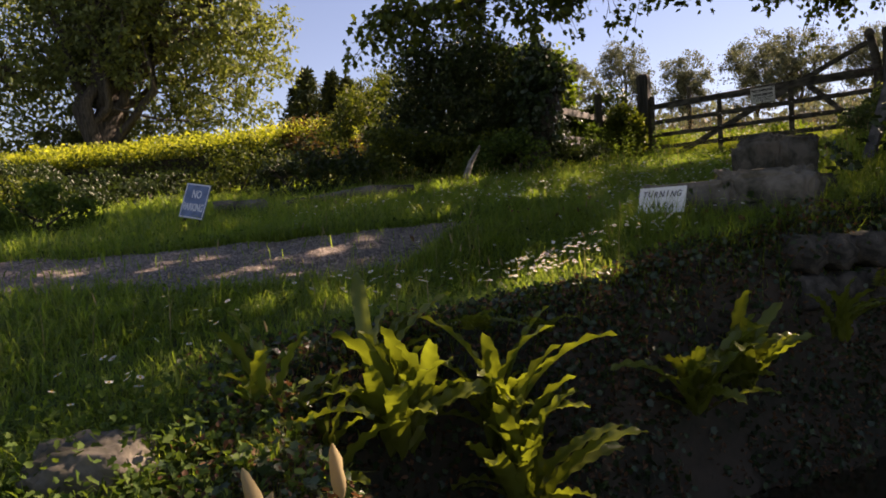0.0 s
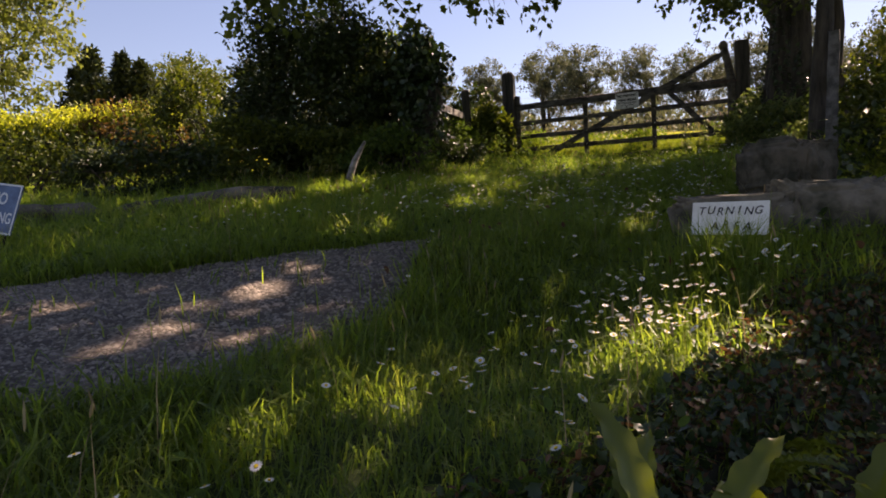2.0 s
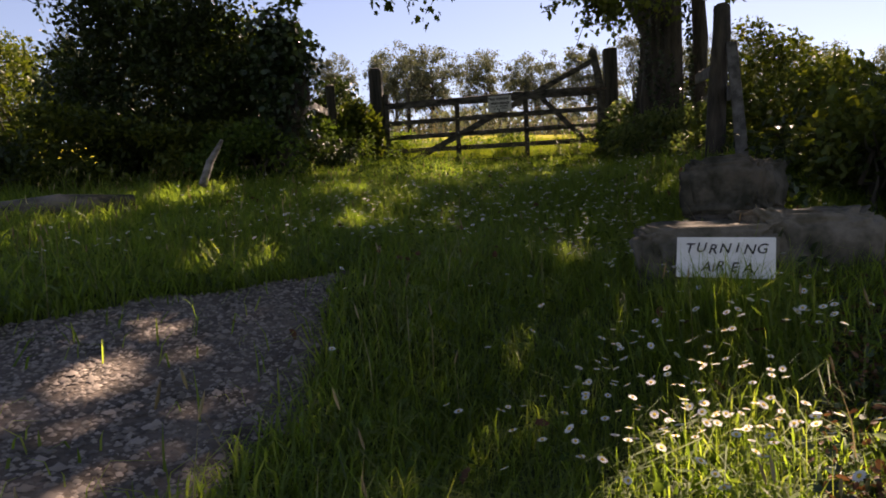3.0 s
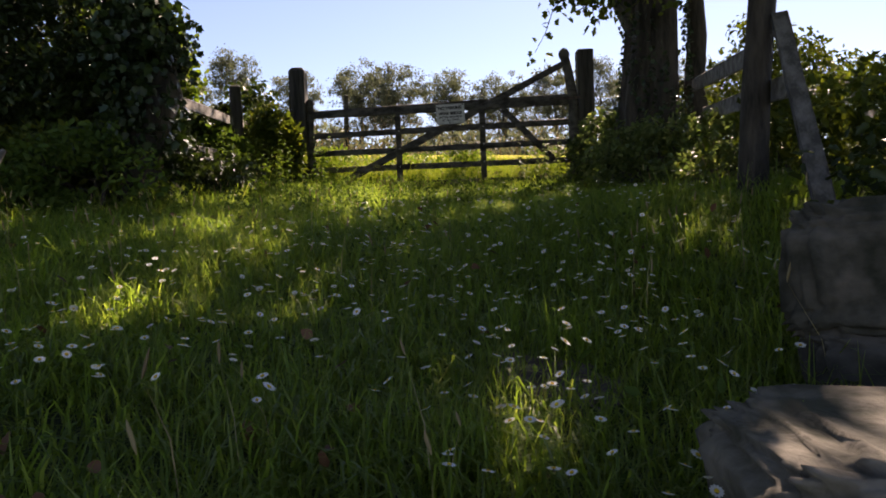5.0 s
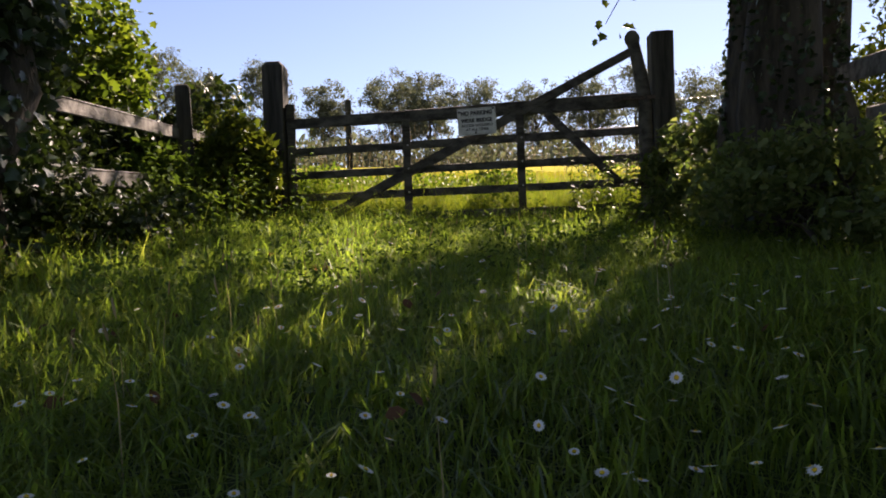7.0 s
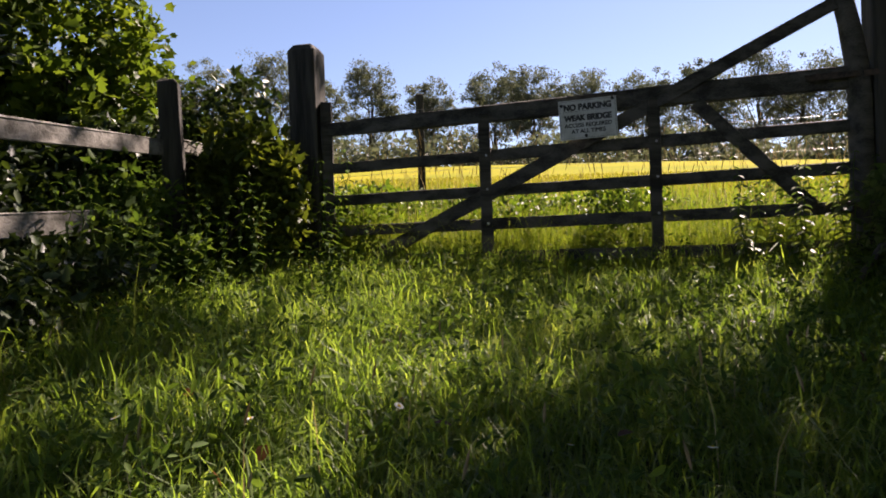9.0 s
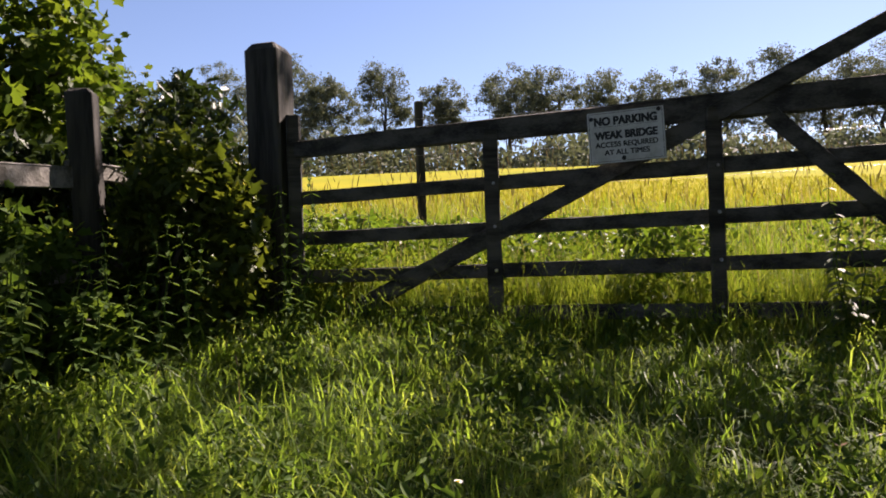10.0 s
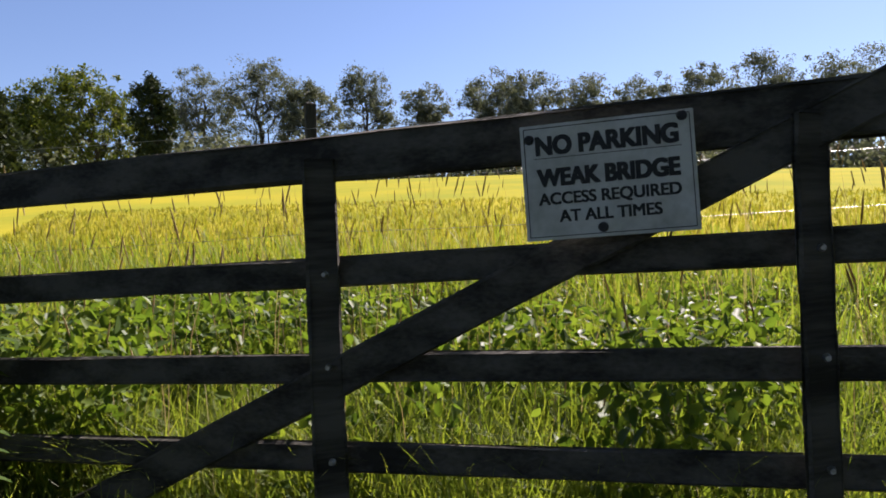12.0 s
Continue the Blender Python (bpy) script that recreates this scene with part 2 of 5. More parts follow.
SUN_SLOPE = [(2.0, 10.7, 0.6, 0.9, 0.4), (2.5, 11.9, 0.5, 0.6, 0.55), (4.07, 8.6, 0.35, 0.2, 0.7), (3.46, 9.0, 0.17, 0.14, 0.9), (3.84, 8.86, 0.16, 0.16, 0.9), (4.45, 9.58, 0.22, 0.22, 0.9), (4.34, 10.85, 0.17, 0.26, 0.9)]
SUN_STREAM = [(2.31, 7.67, 0.13, 0.13, 1.0), (1.35, 9.0, 0.22, 0.14, 1.0), (2.97, 10.6, 0.3, 0.2, 0.3), (0.5, 3.3, 0.4, 0.25, 0.6), (1.8, 4.2, 0.3, 0.25, 0.6), (-0.5, 2.9, 0.7, 0.4, 0.8), (0.35, 2.05, 0.3, 0.3, 0.9)]
SUN_THICKET = [(6.5, 10.8, 0.9, 0.7, 0.6), (5.9, 10.2, 0.5, 0.4, 0.5), (2.25, 6.2, 0.35, 0.25, 1.0), (2.3, 15.2, 0.7, 0.6, 0.6), (1.7, 14.5, 0.14, 0.3, 0.9), (1.2, 13.5, 0.16, 0.22, 0.9), (0.85, 12.8, 0.12, 0.16, 0.9), (1.3, 6.0, 0.45, 0.35, 0.45)]
GAPS = SUN_TRACK + SUN_LAWN + SUN_BEFORE_GATE + SUN_BY_LANE + SUN_SLOPE + SUN_STREAM + SUN_THICKET
# Shade patches before the gate, where the added foliage stays thick: x, y, half widths.
THICK = [(4.68, 13.55, 0.3, 0.25), (5.05, 13.12, 0.35, 0.2), (5.2, 12.65, 0.3, 0.15), (3.97, 14.5, 0.25, 0.15), (2.9, 13.9, 0.6, 0.45), (3.2, 13.4, 0.45, 0.3), (5.3, 14.15, 0.2, 0.16)]


def open_sky(x, y):
    """How far the canopy is open towards the sun over a place on the ground, 0 to 1."""
    out = np.zeros(len(x))
    for a, b, rx, ry, k in GAPS:
        d = np.hypot((x - a) / (rx + 0.10), (y - b) / (ry + 0.10)) + 0.22 * wob(x, y, 6.0, a)
        out = np.maximum(out, k * (1 - step(0.8, 1.15, d)))
    thick = np.zeros(len(x))
    for a, b, rx, ry in THICK:
        d = np.hypot((x - a) / rx, (y - b) / ry) + 0.22 * wob(x, y, 6.0, b)
        thick = np.maximum(thick, 1 - step(0.75, 1.1, d))
    before = -((x - 5.39) * 0.49 + (y - 15.43) * 0.872)
    out = np.maximum(out, 0.84 * step(12.0, 12.9, y + 0.25 * wob(x, y, 2.4, 1.0)))
    return out * (1 - thick) * (0.4 + 0.6 * step(0.1, 0.5, before))


def shaded(pts, rng):
    """Which leaves stay: those that would fill a gap are dropped."""
    t = (pts[:, 2] - ground(pts[:, 0], pts[:, 1])) / sun_way[2]
    for i in range(2):
        g = pts - t[:, None] * np.array(sun_way)
        t = (pts[:, 2] - ground(g[:, 0], g[:, 1]) - 0.18) / sun_way[2]
    g = pts - t[:, None] * np.array(sun_way)
    return rng.uniform(0, 1, len(pts)) > open_sky(g[:, 0], g[:, 1]) * 1.02


# ---- builders ----
def mesh_of(name, verts, faces, mat, smooth=False):
    """A mesh from arrays; faces: one array per polygon size."""
    me = bpy.data.meshes.new(name)
    verts = np.asarray(verts, np.float32).reshape(-1, 3)
    faces = [np.asarray(f, np.int32) for f in (faces if isinstance(faces, list) else [faces]) if len(f)]
    me.vertices.add(len(verts))
    me.vertices.foreach_set("co", verts.ravel())
    me.loops.add(sum(f.size for f in faces))
    me.loops.foreach_set("vertex_index", np.concatenate([f.ravel() for f in faces]))
    me.polygons.add(sum(len(f) for f in faces))
    sizes = np.concatenate([np.full(len(f), f.shape[1]) for f in faces])
    me.polygons.foreach_set("loop_start", np.concatenate([[0], np.cumsum(sizes)[:-1]]).astype(np.int32))
    me.polygons.foreach_set("loop_total", sizes.astype(np.int32))
    if smooth:
        me.polygons.foreach_set("use_smooth", np.ones(len(sizes), bool))
    me.update(calc_edges=True)
    for m in mat if isinstance(mat, list) else [mat]:
        me.materials.append(m)
    return me


def put(name, me, parent=None, label="", m=None):
    ob = new(name, me)
    if parent is not None:
        ob.parent = parent
    if m is not None:
        ob.matrix_basis = m
    if label:
        ob["label"] = label
    return ob


def part(name, bm, mat, parent, label="", smooth=False):
    me = bpy.data.meshes.new(name)
    bm.to_mesh(me)
    bm.free()
    me.materials.append(mat)
    if smooth:
        me.polygons.foreach_set("use_smooth", np.ones(len(me.polygons), bool))
    return put(name, me, parent, label)


def thing(name, x, y, z, label, category, group="", turn=0):
    e = new(name)
    e.empty_display_size = 0.1
    e.matrix_basis = pose(x, y, z, 0, 0, turn)
    return tagged(e, label, category, group)


def beam(p, q, wide, deep, seed=0, bevel=0.006, wear=0.004, end=None, segs=6):
    """A sawn bar from p to q: wide across (upright), deep along the thickness; slightly worn."""
    p, q = Vector(p), Vector(q)
    way = (q - p).normalized()
    side = way.cross(Vector((0, 0, 1)))
    side = side.normalized() if side.length > 0.05 else Vector((1, 0, 0))
    up = side.cross(way)
    bm = bmesh.new()
    r = random.Random(seed)
    rings = []
    for i in range(segs + 1):
        k = i / segs
        w = wide + ((end or wide) - wide) * k
        c = p.lerp(q, k)
        b = bevel
        ring = []
        for a, c2 in ((-1, -1), (1, -1), (1, 1), (-1, 1)):
            for (sx, sy) in ((a * (deep / 2 - (b if (a * c2 > 0) else 0)), c2 * (w / 2 - (0 if (a * c2 > 0) else b))), (a * (deep / 2 - (0 if (a * c2 > 0) else b)), c2 * (w / 2 - (b if (a * c2 > 0) else 0)))):
                ring.append(bm.verts.new(c + side * (sx + r.uniform(-wear, wear)) + up * (sy + r.uniform(-wear, wear))))
        rings.append(ring)
    for a, b2 in zip(rings, rings[1:]):
        for j in range(8):
            bm.faces.new((a[j], a[(j + 1) % 8], b2[(j + 1) % 8], b2[j]))
    bm.faces.new(rings[0][::-1])
    bm.faces.new(rings[-1])
    bmesh.ops.recalc_face_normals(bm, faces=bm.faces)
    return bm


def tubes(lines, sides=8, rough=0.0, seed=3):
    """Tapered tubes; a line is (points n x 3, radii n). Returns verts, quads."""
    r = np.random.default_rng(seed)
    V, Q, base = [], [], 0
    a = np.linspace(0, 2 * np.pi, sides, endpoint=False)
    for pts, rad in lines:
        pts, rad = np.asarray(pts, float), np.asarray(rad, float)
        d = np.gradient(pts, axis=0)
        d /= np.linalg.norm(d, axis=1)[:, None] + 1e-9
        ref = np.array([0.31, 0.17, 0.93]) if abs(d[0][2]) < 0.9 else np.array([1.0, 0.2, 0])
        s = np.cross(d, ref)
        s /= np.linalg.norm(s, axis=1)[:, None] + 1e-9
        u = np.cross(s, d)
        rr = rad[:, None] * (1 + rough * r.uniform(-1, 1, (len(pts), sides)))
        ring = pts[:, None] + s[:, None] * (np.cos(a) * rr)[..., None] + u[:, None] * (np.sin(a) * rr)[..., None]
        V.append(ring.reshape(-1, 3))
        i = np.arange(len(pts) - 1)[:, None] * sides + np.arange(sides)
        j = np.arange(len(pts) - 1)[:, None] * sides + (np.arange(sides) + 1) % sides
        Q.append((np.stack([i, j, j + sides, i + sides], -1) + base).reshape(-1, 4))
        base += len(pts) * sides
    return np.concatenate(V), np.concatenate(Q)


def leaf_verts(pts, size, rng, droop=0.0, wide=0.55, lobed=False, up=None):
    """Folded leaves at pts, in random directions. size: array or number. Returns verts, faces."""
    n = len(pts)
    size = np.broadcast_to(size, (n,)) * rng.uniform(0.65, 1.3, n)
    d = rng.normal(size=(n, 3))
    d[:, 2] -= droop
    d /= np.linalg.norm(d, axis=1)[:, None]
    nrm = rng.normal(size=(n, 3)) * 0.7
    nrm[:, 2] += 0.9
    s = np.cross(d, nrm)
    s /= np.linalg.norm(s, axis=1)[:, None] + 1e-9
    u = np.cross(s, d)
    L, Wd = size[:, None], (size * wide)[:, None]
    if lobed:
        prof = [(0, 0, 0), (0.15, 0.42, 0.06), (0.42, 0.30, 0.05), (0.55, 0.55, 0.1), (0.72, 0.22, 0.03), (1.0, 0, -0.06)]
    else:
        prof = [(0, 0, 0), (0.3, 0.42, 0.08), (0.68, 0.36, 0.06), (1.0, 0, -0.05)]
    right = [pts + d * L * a + s * Wd * b + u * L * c for a, b, c in prof]
    left = [pts + d * L * a - s * Wd * b + u * L * c for a, b, c in prof[1:-1]]
    k = len(prof)
    V = np.stack(right + left, 1)
    m = k + len(left)
    base = np.arange(n)[:, None] * m
    if lobed:
        F = [np.concatenate([base + np.array([[0, 1, 2, 3, 4, 5]]), base + np.array([[0, 5, 9, 8, 7, 6]])])]
    else:
        F = [np.concatenate([base + np.array([[0, 1, 2, 3]]), base + np.array([[0, 3, 5, 4]])])]
    return V.reshape(-1, 3), F


def blades(x, y, z, h, w, rng, lean=0.45):
    """Grass blades: verts and faces."""
    n = len(x)
    a = rng.uniform(0, 2 * np.pi, n) + 1.2 * wob(x, y, 5.0, 8.0)
    b = a + rng.uniform(0.8, 2.3, n)
    dx, dy = np.cos(a), np.sin(a)
    sx, sy = np.cos(b) * w / 2, np.sin(b) * w / 2
    ln = rng.uniform(0.1, 1, n) * lean * 1.8 * h
    p0 = np.stack([x, y, z - 0.02], 1)
    p1 = np.stack([x + dx * ln * 0.3, y + dy * ln * 0.3, z + h * 0.55], 1)
    p2 = np.stack([x + dx * ln, y + dy * ln, z + h * np.sqrt(np.clip(1 - (ln / h) ** 2 * 0.5, 0.1, 1))], 1)
    s = np.stack([sx, sy, 0 * sx], 1)
    V = np.stack([p0 - s, p0 + s, p1 - s * 0.85, p1 + s * 0.85, p2], 1).reshape(-1, 3)
    i = np.arange(n)[:, None] * 5
    return V, [i + np.array([[0, 1, 3, 2]]), i + np.array([[2, 3, 4]])]


def join(*vf):
    """Joins (verts, [face arrays]) into one."""
    V, by, base = [], {}, 0
    for v, fs in vf:
        for f in fs:
            by.setdefault(f.shape[1], []).append(f + base)
        V.append(v)
        base += len(v)
    return np.concatenate(V), [np.concatenate(f) for f in by.values()]


def bend(p, q, n, sag, rng, wild=0.05):
    k = np.linspace(0, 1, n)[:, None]
    p, q = np.asarray(p, float), np.asarray(q, float)
    L = np.linalg.norm(q - p)
    line = p + (q - p) * k + np.array([0, 0, sag]) * (4 * k * (1 - k))
    line[1:-1] += rng.normal(size=(n - 2, 3)) * wild * L / n
    return line


def tree(name, x, y, top, trunk_r, centre, radii, label, category, leaf_mat, leaf, leaves, limbs=9, seed=1, fork=0.35, droop=0.3, twigs=9, stems=None, lobed=False, base=None, group="", bark=None, clump=0.35, hollow=0.55, wide=0.55, wild=0.15, gaps=False):
    """A tree: tapered trunk, limbs that branch into the crown's ellipsoid, twigs with clusters of leaves."""
    rng = np.random.default_rng(seed)
    z0 = float(ground(x, y)) - 0.15 if base is None else base
    t = thing(name, x, y, z0, label, category, group)
    o = np.array([x, y, z0])
    c, rad = np.array(centre, float), np.array(radii, float)
    head = np.array([x + (c[0] - x) * 0.5, y + (c[1] - y) * 0.5, top])
    stem = bend(o, head, 9, 0, rng, wild)
    k = np.linspace(0, 1, 9)
    rr = trunk_r * (1 - 0.72 * k) * (1 + 0.5 * np.exp(-k * 14))
    v, q = tubes([(stem - o, rr)], 12, 0.07, seed)
    put("trunk", mesh_of("trunk", v, [q], bark or BARK, True), t)
    tips = []
    for i in range(limbs):
        s = fork + (1 - fork) * (i + rng.uniform(0, 0.8)) / limbs
        a = stem[min(8, int(s * 8))]
        d = rng.normal(size=3)
        d[2] = abs(d[2]) * 0.7 - 0.15
        d /= np.linalg.norm(d)
        goal = c + d * rad * rng.uniform(0.7, 0.95)
        main = bend(a, goal, 7, 0.08 * np.linalg.norm(goal - a), rng, 0.35)
        r0 = trunk_r * (0.42 - 0.2 * s)
        lines = [(main - o, np.linspace(r0, 0.012 + 0.1 * r0, 7))]
        for j in range(twigs):
            m = rng.integers(2, 7)
            e = main[m] + rng.normal(size=3) * rad * 0.30
            e = c + (e - c) / max(1.0, np.linalg.norm((e - c) / rad))
            tw = bend(main[m], e, 4, 0.05, rng, 0.3)
            lines.append((tw - o, np.linspace(max(0.012, r0 * 0.3), 0.006, 4)))
            tips += [tw[2], tw[3], (tw[2] + tw[3]) / 2]
        tips += [main[5], main[6]]
        v, q = tubes(lines, 5, 0.05, seed + i)
        put("limb", mesh_of("limb", v, [q], bark or BARK, True), t)
    tips = np.array(tips)
    extra = rng.normal(size=(max(8, len(tips) // 2), 3))
    extra /= np.linalg.norm(extra, axis=1)[:, None]
    tips = np.concatenate([tips, c + extra * rad * rng.uniform(hollow, 1.0, (len(extra), 1))])
    pick = rng.integers(0, len(tips), leaves)
    spread = clump * float(np.mean(rad)) * rng.uniform(0.35, 1.0, len(tips))
    pts = tips[pick] + rng.normal(size=(leaves, 3)) * spread[pick][:, None] * np.array([0.55, 0.55, 0.38])
    if gaps:
        pts = pts[shaded(pts, rng)]
    v, f = leaf_verts(pts - o, leaf, rng, droop, wide, lobed)
    put("crown", mesh_of("crown", v, f, leaf_mat), t)["kind"] = "stuff"
    return t


def bush_points(centre, radii, n, rng, lumps=26, shell=0.45):
    """Points on lumps round an ellipsoid, denser towards the outside."""
    c, rad = np.array(centre, float), np.array(radii, float)
    d = rng.normal(size=(lumps, 3))
    d /= np.linalg.norm(d, axis=1)[:, None]
    lump = c + d * rad * rng.uniform(0.5, 0.92, (lumps, 1))
    size = rng.uniform(0.2, 0.42, lumps)
    pick = rng.integers(0, lumps, n)
    e = rng.normal(size=(n, 3))
    e /= np.linalg.norm(e, axis=1)[:, None]
    return lump[pick] + e * (rng.uniform(shell, 1.08, n) * size[pick])[:, None] * rad


def bush(name, centre, radii, n, leaf, mat, label, category, seed, lobed=False, stems=10, droop=0.1, lumps=26, kind="", wide=0.55, group=""):
    rng = np.random.default_rng(seed)
    x, y = centre[0], centre[1]
    z = float(ground(x, y))
    o = np.array([x, y, z])
    t = thing(name, x, y, z, label, category, group)
    pts = bush_points(centre, radii, n, rng, lumps)
    pts[:, 2] = np.maximum(pts[:, 2], ground(pts[:, 0], pts[:, 1]) + 0.02)
    v, f = leaf_verts(pts - o, leaf, rng, droop, wide, lobed)
    put("foliage", mesh_of("foliage", v, f, mat), t)["kind"] = "stuff"
    for i in range(stems):
        e = pts[rng.integers(0, n)]
        s = np.array([x, y, z - 0.1]) + np.array([*rng.normal(size=2) * 0.35 * np.array(radii[:2]), 0])
        s[2] = float(ground(s[0], s[1])) - 0.05
        v, q = tubes([(bend(s, e, 6, 0.1, rng, 0.3) - o, np.linspace(0.028, 0.006, 6))], 5, 0.05, seed)
        put("stem", mesh_of("stem", v, [q], BARK, True), t)
    return t


def rock(name, centre, size, seed, label, mat=None, turn=0, group="", flat=0.5, category="rock", lump=1.0):
    bm = bmesh.new()
    bmesh.ops.create_icosphere(bm, subdivisions=5, radius=1)
    off = Vector((seed * 3.7, seed * 1.9, seed * 0.7))
    for v in bm.verts:
        p = v.co.copy()
        q = Vector([math.copysign(abs(a) ** flat, a) for a in p])
        q *= 0.84 + lump * (0.30 * noise.noise(p * 1.3 + off) + 0.20 * abs(noise.noise(p * 2.7 + off))) + 0.10 * noise.noise(p * 6 + off) + 0.05 * noise.noise(p * 14 + off)
        lay = q.z * size[2] * 15 + 2.5 * noise.noise(p * 1.1 + off)
        q *= 1 + 0.035 * math.copysign(abs(math.sin(lay)) ** 0.4, math.sin(lay)) + 0.03 * noise.noise(p * 26 + off)
        v.co = Vector((q.x * size[0] / 2, q.y * size[1] / 2, q.z * size[2] / 2))
    me = bpy.data.meshes.new(name)
    bm.to_mesh(me)
    bm.free()
    me.materials.append(mat or STONE)
    me.polygons.foreach_set("use_smooth", np.ones(len(me.polygons), bool))
    ob = put(name, me, m=pose(*centre, 0, 0, turn))
    return tagged(ob, label, category, group)


def words(text, size, mat, parent, m, wide=None, bold=0.0, depth=0.0015, shear=0.0, fat=0.0):
    """Raised lettering as a mesh, centred on its pose."""
    cu = bpy.data.curves.new("lettering", "FONT")
    cu.body, cu.size, cu.extrude, cu.offset = text, size, depth, bold
    cu.align_x, cu.align_y, cu.shear = "CENTER", "CENTER", shear
    tmp = new("lettering", cu)
    bpy.context.view_layer.update()
    me = bpy.data.meshes.new_from_object(tmp.evaluated_get(bpy.context.evaluated_depsgraph_get()))
    bpy.data.objects.remove(tmp)
    me.materials.clear()
    me.materials.append(mat)
    if wide:
        co = np.empty(len(me.vertices) * 3)
        me.vertices.foreach_get("co", co)
        co = co.reshape(-1, 3)
        co[:, 0] *= wide / np.ptp(co[:, 0])
        me.vertices.foreach_set("co", co.ravel())
    if fat:
        bm = bmesh.new()
        for i, (dx, dy) in enumerate(((-1, -0.6), (-1, 0.6), (0, 0), (1, -0.6), (1, 0.6))):
            n = len(bm.verts)
            bm.from_mesh(me)
            bm.verts.ensure_lookup_table()
            bmesh.ops.translate(bm, verts=bm.verts[n:], vec=(dx * fat, dy * fat, i * 0.00006))
        bm.to_mesh(me)
        bm.free()
    return put("lettering", me, parent, m=m)


def slab(wide, high, deep, bevel=0.004, round_=0.0, segs=1):
    bm = bmesh.new()
    bmesh.ops.create_cube(bm, size=1)
    for v in bm.verts:
        v.co = Vector((v.co.x * wide, v.co.y * deep, v.co.z * high))
    bmesh.ops.bevel(bm, geom=bm.edges[:], offset=bevel, segments=2, affect="EDGES")
    return bm

# ---- ground, track, stream ----
def axis(a, b, fine, reach, n):
    """Coordinates with a fine stretch from a to b and widening steps to the reach."""
    out = np.geomspace(fine, reach, n)
    return np.concatenate([a - out[::-1], np.arange(a, b + 1e-6, fine), b + out])


def sheet(name, xs, ys, lift, mat, keep=None):
    X, Y = np.meshgrid(xs, ys)
    Z = ground(X, Y) + lift
    i = np.arange(X.size).reshape(X.shape)
    Q = np.stack([i[:-1, :-1], i[:-1, 1:], i[1:, 1:], i[1:, :-1]], -1).reshape(-1, 4)
    if keep is not None:
        cx, cy = X.ravel()[Q].mean(1), Y.ravel()[Q].mean(1)
        Q = Q[keep(cx, cy)]
    return mesh_of(name, np.stack([X, Y, Z], -1), [Q], mat, True)


gx, gy = axis(-6, 9, 0.11, 900, 46), axis(-0.5, 17, 0.11, 900, 46)
land = sheet("ground", gx, gy, 0.0, [TURF, EARTH, MEADOW])
cen = np.empty(len(land.polygons) * 3)
land.polygons.foreach_get("center", cen)
cen = cen.reshape(-1, 3)
bm_, bd_ = bank(cen[:, 0], cen[:, 1])
behind = (cen[:, 0] - 5.39) * 0.49 + (cen[:, 1] - 15.43) * 0.872
which = np.where((bm_ > -0.12) & (bd_ < 6.4) & (np.hypot(cen[:, 0] - 4, cen[:, 1] - 4) < 22), 1, np.where((behind > 1.2) & (cen[:, 0] > -0.75 * (cen[:, 1] - 17)), 2, 0))
land.polygons.foreach_set("material_index", which.astype(np.int32))
tagged(put("ground", land), "sloping turf bank rising to a meadow behind the gate", "ground", kind="structure")
track = sheet("gravel_track", np.arange(-12, 0.8, 0.09), np.arange(1.5, 8.4, 0.09), 0.012, GRAVELBED, lambda x, y: (in_gravel(x, y) > -0.05) & (bank(x, y)[0] < -0.1))
tagged(put("gravel_track", track), "pale loose gravel track ending in the grass", "gravel track", kind="structure")
bare = sheet("bare_path", np.arange(2.1, 2.95, 0.04), np.arange(7.1, 8.3, 0.04), 0.008, GRAVELBED, lambda x, y: ((x - 2.52) / 0.16) ** 2 + ((y - 7.68) / 0.36) ** 2 < 1 + 0.5 * wob(x, y, 9.0, 3.0))
tagged(put("bare_path", bare), "trodden patch of bare stony earth in the grass", "path", kind="structure")
wx, wy = np.meshgrid(np.linspace(-0.2, 16, 30), np.linspace(-9, 12, 30))
i_ = np.arange(900).reshape(30, 30)
water = mesh_of("water", np.stack([wx, wy, 0 * wx + 1.1], -1), [np.stack([i_[:-1, :-1], i_[:-1, 1:], i_[1:, 1:], i_[1:, :-1]], -1).reshape(-1, 4)], WATER, True)
tagged(put("water", water), "dark still stream water in deep shade", "water", kind="structure")

# ---- the gate ----
G0, GU, GN = np.array([5.39, 15.43, 0]), np.array([0.872, -0.490, 0]), np.array([-0.490, -0.872, 0])


def on_gate(s, z, off=0.0):
    """A point of the gate's plane: s along it, z up, off towards the lane."""
    p = G0 + GU * s + GN * off
    return Vector((p[0], p[1], z))


gate_base = on_gate(0.65, 3.8)
gate = tagged(new("field_gate"), "weathered five-bar wooden field gate, closed, with raised hinge post", "gate")
gate.matrix_basis = Matrix.Translation(gate_base)


def gate_bar(name, s0, z0, s1, z1, wide, deep, off, end=None, seed=0, label="", mat=WOOD):
    bm = beam(on_gate(s0, z0, off) - gate_base, on_gate(s1, z1, off) - gate_base, wide, deep, seed, 0.007, 0.003, end, 10)
    return part(name, bm, mat, gate, label)


